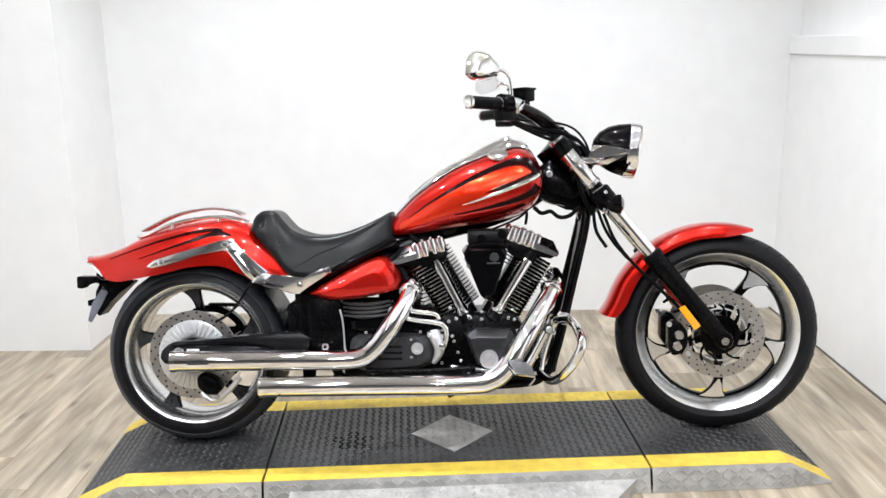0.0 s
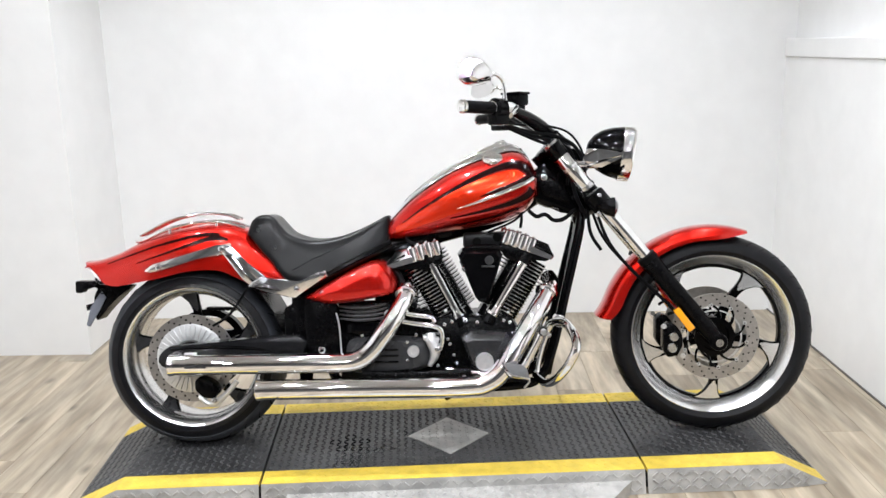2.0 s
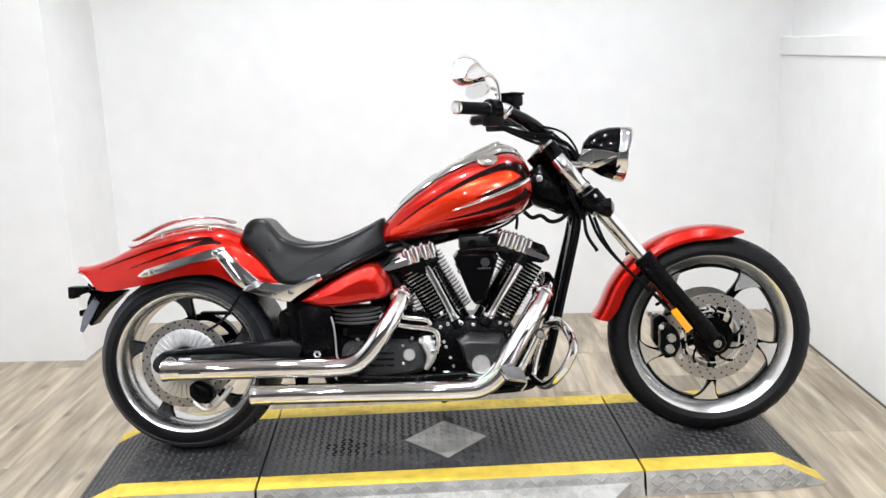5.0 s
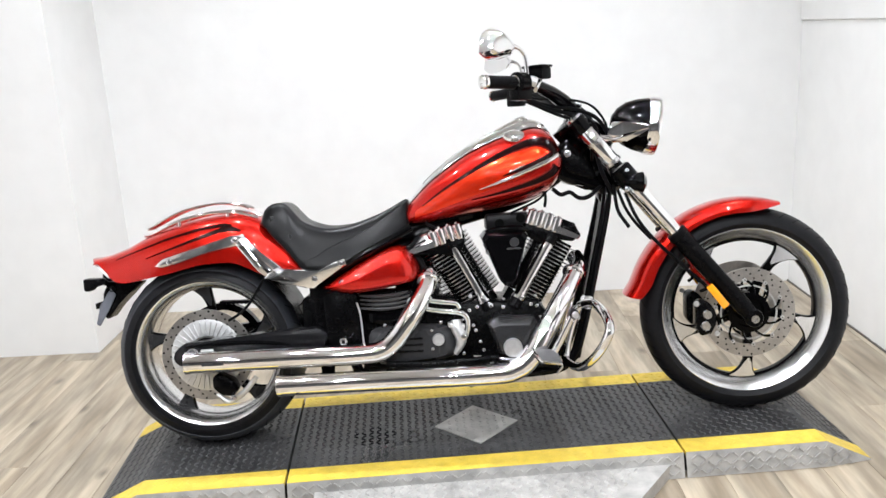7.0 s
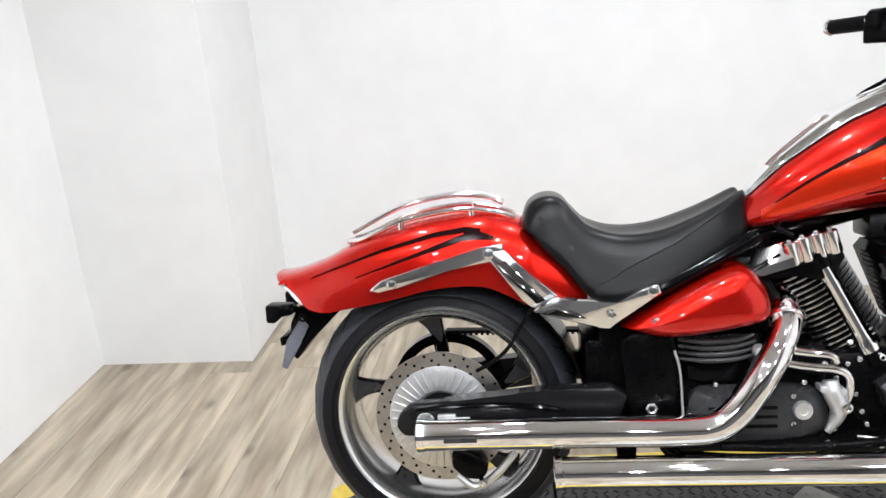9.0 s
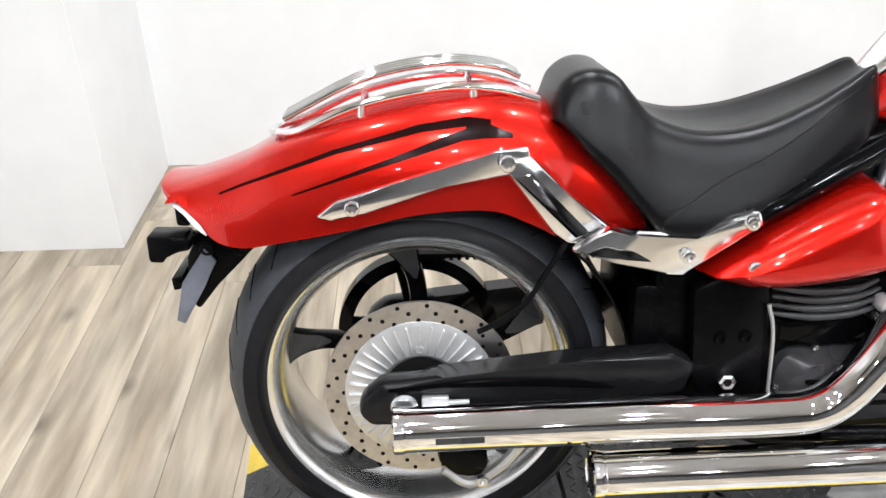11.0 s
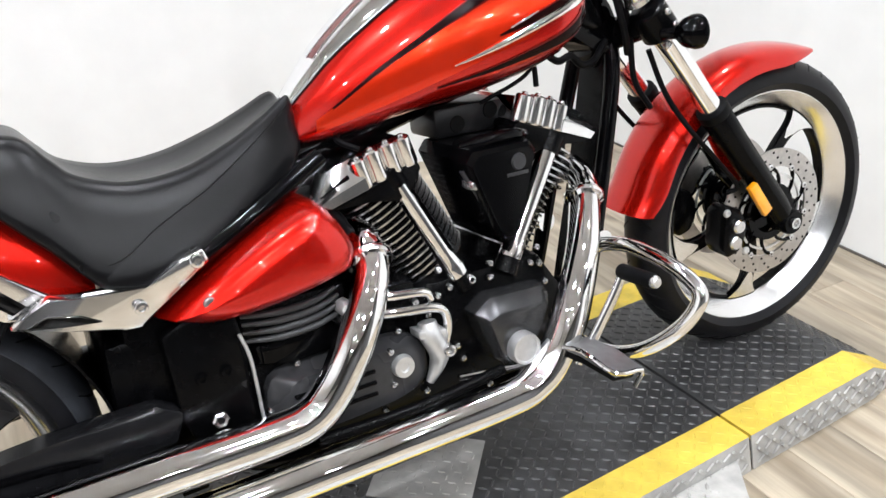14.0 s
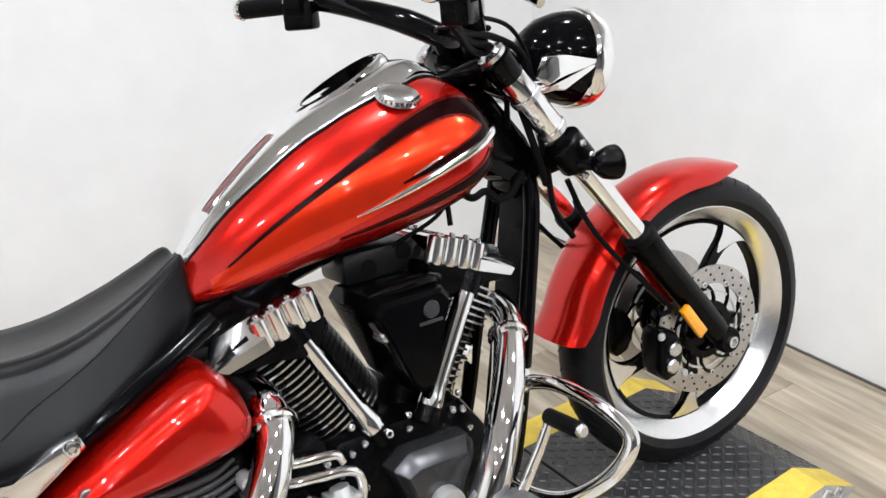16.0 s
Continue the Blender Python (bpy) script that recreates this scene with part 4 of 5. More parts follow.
# ---------------------------------------------------------------- rear fender
RX = [-0.344, -0.324, -0.282, -0.222, -0.167, -0.066, 0.034, 0.134, 0.193, 0.233, 0.258, 0.318, 0.363]
R_TOP = [0.622, 0.624, 0.634, 0.655, 0.682, 0.718, 0.740, 0.748, 0.738, 0.722, 0.705, 0.672, 0.625]
R_BOT = [0.600, 0.575, 0.552, 0.543, 0.550, 0.568, 0.590, 0.592, 0.568, 0.545, 0.535, 0.526, 0.520]
R_W = [0.085, 0.098, 0.108, 0.114, 0.118, 0.126, 0.132, 0.132, 0.128, 0.122, 0.118, 0.114, 0.108]
RX, R_TOP, R_BOT, R_W = eased(RX, R_TOP, R_BOT, R_W)


def fender_point(x, t, lift=0.0):
    """t runs from -1, the right lower edge, over 0, the crest, to 1."""
    top, bot, w = [float(np.interp(x, RX, v)) for v in (R_TOP, R_BOT, R_W)]
    th = abs(t) * math.pi / 2
    yy = (w + lift) * math.sin(th) ** 0.72
    zz = bot + (top - bot + lift) * math.cos(th) ** 0.80 if th < math.pi / 2 else bot
    flare = 0.0
    round_off = 0.055 * abs(t) ** 2.2 * max(0.0, min(1.0, (-0.202 - x) / 0.142)) ** 1.3
    if x < -0.282:
        flare = 0.018 * ((-0.282 - x) / 0.1) ** 1.5 * (1 - abs(t))
    return Vector((x + round_off, math.copysign(yy, t) if t else 0.0, zz + flare * 0.4))


def fender_side(x, z, lift=0.0008):
    lo, hi = 0.0, 0.999
    for _ in range(24):
        m = (lo + hi) / 2
        if fender_point(x, -m).z > z:
            lo = m
        else:
            hi = m
    return fender_point(x, -lo, lift)


fxs = [float(v) for v in np.interp(np.linspace(0, len(RX) - 1, 61), range(len(RX)), RX)]
rf = part("rear_fender", sheet([[fender_point(x, -1 + 2 * k / 28) for k in range(29)] for x in fxs], 0.004), RED, bike, "glossy candy red ducktail rear fender")


def fender_band(curve, mat=DARK_RED):
    cx, lo, hi = zip(*curve)
    for s in (1, -1):
        grid = []
        for x in np.linspace(cx[0], cx[-1], 24):
            a, b = float(np.interp(x, cx, lo)), float(np.interp(x, cx, hi))
            grid.append([(p.x, p.y * s, p.z) for p in (fender_side(float(x), a + (b - a) * k / 3) for k in range(4))])
        part("flame_stripe", sheet(grid, 0.0006), mat, rf)


fender_band([(-0.252, 0.617, 0.619), (-0.082, 0.672, 0.678), (0.038, 0.701, 0.710), (0.108, 0.708, 0.719), (0.138, 0.702, 0.714)])
fender_band([(-0.142, 0.618, 0.620), (-0.022, 0.655, 0.662), (0.078, 0.684, 0.697), (0.128, 0.698, 0.712)])
fender_band([(0.103, 0.690, 0.716), (0.128, 0.692, 0.712), (0.168, 0.690, 0.696)])
# tail lamp strip, licence bracket and signal stalk under the tail
tl = []
for t in np.linspace(-0.93, 0.93, 21):
    row = []
    for x in (-0.337, -0.317, -0.292):
        p = fender_point(x, float(t))
        row.append((p.x - 0.005, p.y * 0.99, p.z - 0.008))
    tl.append(row)
part("tail_lamp", sheet(tl, 0.004), LENS, bike, "clear strip tail lamp under the fender lip")
part("fender_liner", sheet([[fender_point(x, -0.96 + 1.92 * k / 20, -0.010) for k in range(21)] for x in fxs[8:]], 0.003), SATIN, bike)
lb = part("tail_bracket", prism([(-0.300, 0.545), (-0.196, 0.535), (-0.232, 0.502), (-0.274, 0.462), (-0.312, 0.416), (-0.326, 0.438), (-0.320, 0.505)], -0.043, 0.043, 0.006), SATIN, bike,
          "black licence plate and signal bracket")
part("side_plate", prism([(-0.290, 0.522), (-0.274, 0.500), (-0.298, 0.456), (-0.334, 0.398), (-0.346, 0.404), (-0.330, 0.466)], -0.052, -0.046, 0.002), GREY_PLASTIC, lb)
part("plate_hook", prism([(-0.328, 0.478), (-0.346, 0.474), (-0.344, 0.454), (-0.326, 0.458)], -0.05, 0.05, 0.002), SATIN, lb)
part("bracket_bolt", bolt((-0.286, -0.046, 0.520), (0, -1, 0), 0.011, 0.008), RUBBER, lb)
for s in (-1, 1):
    ts = part("rear_signal", prism([(-0.357, 0.562), (-0.300, 0.560), (-0.296, 0.538), (-0.332, 0.536), (-0.336, 0.520), (-0.357, 0.522)], 0.055 * s, 0.105 * s, 0.005), SATIN, bike,
              "black rear turn signal")
    part("signal_stalk", rod((-0.304, 0.03 * s, 0.535), (-0.304, 0.06 * s, 0.546), 0.009), SATIN, ts)

# luggage rack bars over the fender
rk = part("fender_rack", tube([(-0.167, -0.03, 0.690), (-0.132, -0.048, 0.697), (-0.042, -0.058, 0.733), (0.068, -0.060, 0.753), (0.148, -0.056, 0.749), (0.213, -0.045, 0.729)], 0.0065, 12), CHROME, bike,
          "chrome rack bars on the rear fender")
part("rack_bar", tube([(-0.167, 0.03, 0.690), (-0.132, 0.048, 0.697), (-0.042, 0.058, 0.733), (0.068, 0.060, 0.753), (0.148, 0.056, 0.749), (0.213, 0.045, 0.729)], 0.0065, 12), CHROME, rk)
for yy in (-0.030, -0.010, 0.010, 0.030):
    part("rack_bar", tube([(-0.157, yy, 0.710), (-0.042, yy * 1.05, 0.763), (0.068, yy * 1.05, 0.783), (0.148, yy, 0.777), (0.188, yy, 0.761)], 0.0045, 10), CHROME, rk)
part("rack_bar", tube([(-0.167, -0.03, 0.690), (-0.178, 0, 0.687), (-0.167, 0.03, 0.690)], 0.0065, 10), CHROME, rk)
for x in (-0.042, 0.118):
    z = float(np.interp(x, RX, R_TOP))
    for s in (-1, 1):
        part("rack_foot", rod((x, 0.056 * s, z - 0.012), (x, 0.058 * s, z + 0.008), 0.007, 12), CHROME, rk)

# chrome fender strut on both sides
for s in (-1, 1):
    st = part("fender_strut", prism([(-0.110, 0.594), (-0.082, 0.616), (0.018, 0.644), (0.138, 0.678), (0.186, 0.684), (0.190, 0.662), (0.168, 0.646), (0.068, 0.632), (-0.042, 0.598), (-0.087, 0.588)],
                                    0.128 * s, 0.142 * s, 0.004), STRUT_CHROME, bike, "chrome fender strut")
    part("strut_arm", prism([(0.146, 0.664), (0.190, 0.672), (0.240, 0.618), (0.305, 0.565), (0.272, 0.540), (0.242, 0.544), (0.222, 0.560)], 0.130 * s, 0.147 * s, 0.005), STRUT_CHROME, st)
    # dark reflections on the arm and plate, set on as darker chrome facets
    part("arm_facet", rings([[(0.164, 0.1472 * s, 0.644), (0.190, 0.1472 * s, 0.648), (0.272, 0.1472 * s, 0.560), (0.253, 0.1472 * s, 0.552)], [(0.172, 0.1505 * s, 0.640), (0.188, 0.1490 * s, 0.643), (0.266, 0.1490 * s, 0.560), (0.256, 0.1505 * s, 0.556)]]), DARK_REFLECTION, st)
    part("strut_plate", prism([(0.242, 0.540), (0.296, 0.572), (0.340, 0.555), (0.420, 0.548), (0.470, 0.580), (0.505, 0.590), (0.512, 0.568), (0.470, 0.545), (0.405, 0.498), (0.380, 0.500), (0.305, 0.522)],
                              0.150 * s, 0.172 * s, 0.005), STRUT_CHROME, st)
    part("plate_facet", prism([(0.262, 0.537), (0.290, 0.548), (0.330, 0.538), (0.356, 0.522), (0.314, 0.527)], 0.1722 * s, 0.1742 * s, 0.0018), DARK_REFLECTION, st)
    for x, yy, z, r in ((-0.058, 0.142, 0.606, 0.011), (0.156, 0.147, 0.664, 0.012), (0.407, 0.172, 0.528, 0.010), (0.493, 0.172, 0.574, 0.011)):
        part("strut_bolt", bolt((x, yy * s, z), (0, s, 0), r, 0.008), STRUT_CHROME, st)

# red side covers
for s in (-1, 1):
    sc = part("side_cover", pillow([(0.425, 0.494), (0.500, 0.540), (0.600, 0.592), (0.668, 0.616), (0.706, 0.600), (0.736, 0.552), (0.732, 0.512), (0.700, 0.496), (0.600, 0.478), (0.500, 0.474)],
                                   0.125 * s, 0.212 * s, 0.07 * s, 9, power=3.2), RED, bike, "glossy candy red side cover")
    part("cover_bolt", bolt((0.497, 0.190 * s, 0.512), (0, s, 0), 0.013, 0.010), POLISHED, sc)

# ---------------------------------------------------------------- frame
part("frame_backbone", tube([(1.27, 0, 0.86), (1.10, 0, 0.76), (0.85, 0, 0.69), (0.66, 0, 0.64), (0.45, 0, 0.54)], 0.035, 12), BLACK, bike)
neck = part("steering_neck", prism([(1.185, 0.880), (1.222, 0.918), (1.268, 0.948), (1.304, 0.922), (1.372, 0.838), (1.395, 0.790), (1.382, 0.742), (1.350, 0.740), (1.330, 0.776), (1.262, 0.778), (1.205, 0.806)],
                                   -0.062, 0.062, 0.016), BLACK, bike, "black cast steering neck")
for s in (-1, 1):
    part("neck_plate", prism([(1.205, 0.888), (1.240, 0.905), (1.300, 0.865), (1.340, 0.806), (1.318, 0.796), (1.245, 0.822)], 0.060 * s, 0.074 * s, 0.007), SATIN, neck)
    part("neck_bolt", bolt((1.243, 0.074 * s, 0.884), (0, s, 0), 0.013, 0.009), POLISHED, neck)
    part("downtube", tube([(1.375, 0.045 * s, 0.780), (1.362, 0.062 * s, 0.690), (1.310, 0.078 * s, 0.480), (1.262, 0.085 * s, 0.290), (1.222, 0.09 * s, 0.205), (1.13, 0.10 * s, 0.176), (0.80, 0.11 * s, 0.174), (0.56, 0.11 * s, 0.19), (0.50, 0.11 * s, 0.26)],
                          0.0165, 14), BLACK, bike, "black frame downtube")
    part("seat_rail", tube([(0.72, 0.112 * s, 0.672), (0.62, 0.128 * s, 0.622), (0.52, 0.140 * s, 0.574), (0.44, 0.135 * s, 0.540), (0.25, 0.12 * s, 0.545)], 0.015, 14), BLACK, bike, "black frame rail below the seat")
    fp = part("frame_plate", prism([(0.425, 0.470), (0.470, 0.492), (0.535, 0.480), (0.545, 0.430), (0.542, 0.296), (0.520, 0.285), (0.450, 0.288), (0.432, 0.330)], 0.128 * s, 0.160 * s, 0.009), SATIN, bike, "black frame side plate")
    nut = part("pivot_bolt", lathe([(0.0065, -0.006 * s), (0.0065, 0.006 * s), (0.0105, 0.0075 * s), (0.0135, 0.005 * s), (0.0135, -0.006 * s)], 6, "Y", (0.485, 0.164 * s, 0.320), closed=True), POLISHED, fp)
    part("bolt_bore", lathe([(0.0, 0.001), (0.0066, 0.001), (0.0066, -0.001), (0.0, -0.001)], 16, "Y", (0.485, 0.165 * s, 0.320)), HOLE, nut)
    for x in (0.470, 0.508):
        part("plate_bolt", bolt((x, 0.160 * s, 0.392), (0, s, 0), 0.010, 0.008), SATIN, fp)
    # swing arm
    sa = part("swing_arm", prism([(-0.060, 0.318), (-0.030, 0.342), (0.060, 0.348), (0.260, 0.366), (0.400, 0.374), (0.440, 0.350), (0.420, 0.300), (0.250, 0.290), (0.040, 0.268), (-0.050, 0.268), (-0.068, 0.290)],
                                 0.124 * s, 0.166 * s, 0.012), ARM_BLACK, bike, "satin black swing arm")
    part("arm_rib", tube([(-0.02, 0.166 * s, 0.330), (0.12, 0.169 * s, 0.338), (0.26, 0.168 * s, 0.330), (0.34, 0.160 * s, 0.312)], [0.003, 0.006, 0.006, 0.002], 8), BLACK, sa)
    part("axle_nut", lathe([(0.0, 0.0), (0.012, 0.0), (0.016, 0.006 * s), (0.016, 0.0)], 6, "Y", (0.002, 0.176 * s, 0.308)), POLISHED, sa)
    part("axle_washer", lathe([(0.0, 0.010 * s), (0.020, 0.010 * s), (0.020, 0.0), (0.0, 0.0)], 24, "Y", (0.002, 0.166 * s, 0.308)), POLISHED, sa)
    part("adjuster_block", box(0.028, 0.068, *sorted((0.166 * s, 0.178 * s)), 0.300, 0.322, 0.003), CAST_SILVER, sa)
    part("adjuster_screw", rod((0.068, 0.172 * s, 0.311), (0.098, 0.172 * s, 0.311), 0.0035, 8), CAST_SILVER, sa)
part("rear_hugger", sheet([[(RC.x + r * math.cos(a), yy, RC.z + r * math.sin(a)) for yy in np.linspace(-0.115, 0.115, 9)] for a, r in ((radians(4 + 6 * k), 0.328) for k in range(11))], 0.004), SATIN, bike)
part("frame_core", box(0.375, 0.52, -0.12, 0.12, 0.24, 0.53, 0.03), SATIN, bike)
part("battery_tray", box(0.375, 0.44, -0.10, 0.10, 0.42, 0.54, 0.01), SATIN, bike)
part("rear_brake_hose", tube([(0.245, -0.135, 0.545), (0.215, -0.140, 0.500), (0.185, -0.145, 0.455), (0.150, -0.140, 0.425), (0.115, -0.135, 0.405)], 0.0045, 8), RUBBER, bike)
part("rear_calliper", prism([(0.050, 0.225), (0.072, 0.236), (0.116, 0.212), (0.132, 0.182), (0.116, 0.158), (0.078, 0.162), (0.050, 0.188)], -0.152, -0.090, 0.010), SATIN, bike, "black rear brake calliper")
part("calliper_stay", tube([(0.06, -0.13, 0.165), (0.10, -0.135, 0.140), (0.15, -0.135, 0.170), (0.19, -0.13, 0.215)], 0.009, 8), CAST_SILVER, bike)
part("calliper_bolt", bolt((0.118, -0.155, 0.158), (0, -1, 0), 0.010, 0.008), POLISHED, bike)

# ---------------------------------------------------------------- engine
case = part("crankcase", prism([(0.840, 0.185), (1.150, 0.185), (1.190, 0.250), (1.180, 0.330), (1.120, 0.420), (0.880, 0.420), (0.800, 0.360), (0.800, 0.240)], -0.125, 0.125, 0.02), SATIN, bike, "satin black crankcase")
mid = [(0.950, 0.352), (0.985, 0.374), (1.100, 0.368), (1.112, 0.346), (1.064, 0.254), (1.044, 0.234), (1.008, 0.234), (0.984, 0.254)]
face = [(0.967, 0.341), (0.986, 0.349), (1.082, 0.346), (1.093, 0.334), (1.055, 0.262), (1.040, 0.246), (1.010, 0.246), (0.991, 0.262)]
cc = rings([[(x, yy, z) for x, z in outline] for yy, outline in ((-0.110, [(1.03 + (x - 1.03) * 1.03, 0.31 + (z - 0.31) * 1.03) for x, z in mid]), (-0.158, mid), (-0.182, face))])
bmesh.ops.bevel(cc, geom=[e for e in cc.edges if all(v.co.y < -0.15 for v in e.verts)], offset=0.0025, segments=2, affect="EDGES", profile=0.5)
part("cam_cover", cc, GRAPHITE, case, "dark metallic grey cam cover with a sloping top facet", angle=25)
part("round_emblem", lathe([(0.0, -0.2025), (0.014, -0.2020), (0.0235, -0.2010), (0.0250, -0.204), (0.0285, -0.204), (0.030, -0.198), (0.030, -0.175), (0.0, -0.175)], 36, "Y", (1.026, 0, 0.276)), CAST_SILVER, case, "round polished engine emblem")
for x, z in ((0.912, 0.328), (0.935, 0.262), (0.958, 0.222), (1.098, 0.335), (1.075, 0.280), (1.062, 0.225), (0.920, 0.404), (0.960, 0.412), (1.050, 0.412), (1.095, 0.404), (0.872, 0.365), (0.850, 0.395),
             (0.895, 0.395), (0.905, 0.345), (0.925, 0.290), (0.945, 0.235), (0.975, 0.205), (1.045, 0.205), (1.085, 0.250), (1.110, 0.310), (1.125, 0.360), (1.115, 0.398), (0.880, 0.310), (0.870, 0.255),
             (1.005, 0.400), (0.855, 0.225), (1.150, 0.280), (1.140, 0.225)):
    part("case_bolt", bolt((x, -0.126 - 0.02 * (0.88 < x < 1.13 and z < 0.25), z), (0, -1, 0), 0.0065, 0.008), POLISHED, case)


def cylinder_frame(base, top):
    d = (Vector(top) - Vector(base)).normalized()
    m = Matrix((Vector((d.z, 0, -d.x)), Vector((0, 1, 0)), d)).transposed().to_4x4()
    return Matrix.Translation(base) @ m


def rounded(half_x, half_y, r, n=6):
    pts = []
    for cx, cy, a0 in ((half_x - r, half_y - r, 0), (-half_x + r, half_y - r, 90), (-half_x + r, -half_y + r, 180), (half_x - r, -half_y + r, 270)):
        for k in range(n):
            a = radians(a0 + 90 * k / (n - 1))
            pts.append((cx + r * math.cos(a), cy + r * math.sin(a)))
    return pts


def plate(half_x, half_y, r, z0, z1, bevel=0.0):
    bm = rings([[(x, y, z) for x, y in rounded(half_x, half_y, r, 10)] for z in (z0, z1)])
    return bm


FIN = material("black_fin_bright_edge", (0.55, 0.55, 0.56), 0.22, metal=1.0, vary=0.1, scale=60)
fin_mesh = mesh_from("cooling_fin", plate(0.092, 0.100, 0.080, 0, 0.0034), FIN)
low_fin_mesh = mesh_from("cooling_fin", plate(0.068, 0.094, 0.064, 0, 0.0034), FIN)
for base, top, side, seat_at, slope in (((0.945, 0, 0.385), (0.803, 0, 0.640), -1, (0.802, 0.608), 15.0), ((1.062, 0, 0.385), (1.215, 0, 0.640), 1, (1.180, 0.634), -20.0)):
    m = cylinder_frame(base, top)
    b = plate(0.062, 0.074, 0.035, 0, 0.262)
    b.transform(m)
    cy = part("cylinder", b, SATIN, bike, "black finned engine cylinder")
    for k in range(17):
        ob = new("cooling_fin", low_fin_mesh if side > 0 and k < 11 else fin_mesh)
        ob.parent = cy
        ob.matrix_local = m @ Matrix.Translation((0, 0, 0.045 + 0.0128 * k))
    # chrome rocker cover: a smooth pointed outer block, then rounded columns along each flank
    tilt = Matrix.Translation((seat_at[0], 0, seat_at[1])) @ Matrix.Rotation(radians(-slope), 4, "Y")
    point = 0.100 if side < 0 else 0.090
    block = rings([[(u * side, yy, w) for u, w in ((0.084 - g, 0.0), (point - g, 0.013), (0.062 - g, 0.047 - h), (0.008, 0.050 - h), (0.008, 0.0))]
                   for yy, g, h in ((-0.122, 0.004, 0.030), (-0.118, 0.0, 0.026), (-0.088, 0.0, 0.0), (0.088, 0.0, 0.0), (0.118, 0.0, 0.026), (0.122, 0.004, 0.030))])
    block.transform(tilt)
    rk = part("rocker_cover", block, STRUT_CHROME, bike, "chrome lobed rocker cover", angle=30)
    body = box(min(-0.090 * side, 0.018 * side), max(-0.090 * side, 0.018 * side), -0.103, 0.103, 0.0, 0.046, 0.006)
    body.transform(tilt)
    part("cover_body", body, CHROME, rk, angle=30)
    for u, hi_z in ((-0.080, 0.050), (-0.051, 0.053), (-0.022, 0.053), (0.006, 0.050)):
        for sy in (-1, 1):
            lob = lathe([(0.0, hi_z), (0.012, hi_z), (0.0150, hi_z - 0.003), (0.0163, 0.004), (0.0150, 0.0), (0.0, 0.0)], 22, "Z", (u * side, 0.104 * sy, 0))
            lob.transform(tilt)
            part("cover_lobe", lob, STRUT_CHROME, rk)
            bb = bolt((u * side, 0.106 * sy, hi_z), (0, 0, 1), 0.0055, 0.005)
            bb.transform(tilt)
            part("cover_bolt", bb, POLISHED, rk)
    notch = prism([(0.030 * side, 0.0335), (0.088 * side, 0.0215), (0.086 * side, 0.0180), (0.030 * side, 0.0285)], -0.1130, -0.1000)
    notch.transform(tilt)
    part("cover_notch", notch, BLACK, rk)
    # black rocker housing below the cover, deepest where the pushrod tube enters
    hs = prism([(-0.092 * side, 0.0), (0.080 * side, 0.0), (0.070 * side, -0.012), (0.010 * side, -0.020), (-0.030 * side, -0.046), (-0.062 * side, -0.044), (-0.094 * side, -0.012)], -0.116, 0.116, 0.004)
    hs.transform(tilt)
    part("rocker_housing", hs, SATIN, bike, "black rocker housing under the chrome cover")
for lo, hi in (((0.947, -0.112, 0.418), (0.853, -0.098, 0.602)), ((1.055, -0.122, 0.424), (1.166, -0.104, 0.600))):
    lo, hi = Vector(lo), Vector(hi)
    d = hi - lo
    pt = part("pushrod_tube", tube([lo, lo + d * 0.08, lo + d * 0.10, lo + d * 0.14, lo + d * 0.20, lo + d * 0.9, hi], [0.0225, 0.0225, 0.0210, 0.0200, 0.0190, 0.0190, 0.0190], 20, smooth=False), CHROME, bike, "chrome pushrod tube")
    part("tube_seat", rod(lo - d * 0.14, lo + d * 0.02, 0.024, 18, 0.021), SATIN, pt)
    part("tube_socket", rod(hi - d * 0.02, hi + d * 0.14, 0.024, 18), SATIN, pt)

# air cleaner between the cylinders
ac = part("air_cleaner", rings([[(1.005 + (x - 1.005) * f, yy, 0.57 + (z - 0.57) * f) for x, z in
                                 ((0.930, 0.628), (0.945, 0.646), (1.066, 0.646), (1.080, 0.628), (1.036, 0.486), (1.024, 0.470), (1.000, 0.470), (0.986, 0.486))]
                                for yy, f in ((-0.02, 1.0), (-0.145, 1.0), (-0.172, 0.94), (-0.180, 0.84))]), BLACK, bike, "gloss black air cleaner cover between the cylinders", angle=30)
ac.location.x = 0.014
part("maker_emblem", lathe([(0.0, -0.004), (0.013, -0.004), (0.015, 0.0), (0.0, 0.0)], 24, "Y", (1.033, -0.181, 0.612)), GREY_CASE, ac)
part("script_bar", box(1.008, 1.052, -0.1825, -0.180, 0.589, 0.595, 0.001), GREY_CASE, ac)
part("intake_rail", tube([(0.948, -0.135, 0.644), (0.985, -0.150, 0.651), (1.045, -0.150, 0.652), (1.080, -0.135, 0.646)], [0.008, 0.012, 0.012, 0.008], 12), BLACK, ac)
part("intake_strip", box(1.000, 1.100, -0.075, -0.055, 0.634, 0.646, 0.003), CHROME, ac, "chrome strip below the intake plate")
part("intake_strut", tube([(0.940, -0.150, 0.610), (0.962, -0.158, 0.565), (1.000, -0.150, 0.480)], [0.007, 0.006, 0.005], 10), GREY_CASE, ac)
part("strut_knob", lathe([(0.0, -0.172), (0.007, -0.171), (0.010, -0.166), (0.010, -0.14), (0.0, -0.14)], 16, "Y", (0.952, 0, 0.584)), POLISHED, ac)
part("intake_box", box(0.952, 1.104, -0.050, 0.050, 0.644, 0.700, 0.010), INTAKE_GREY, ac, "grey cast intake plate with round holes")
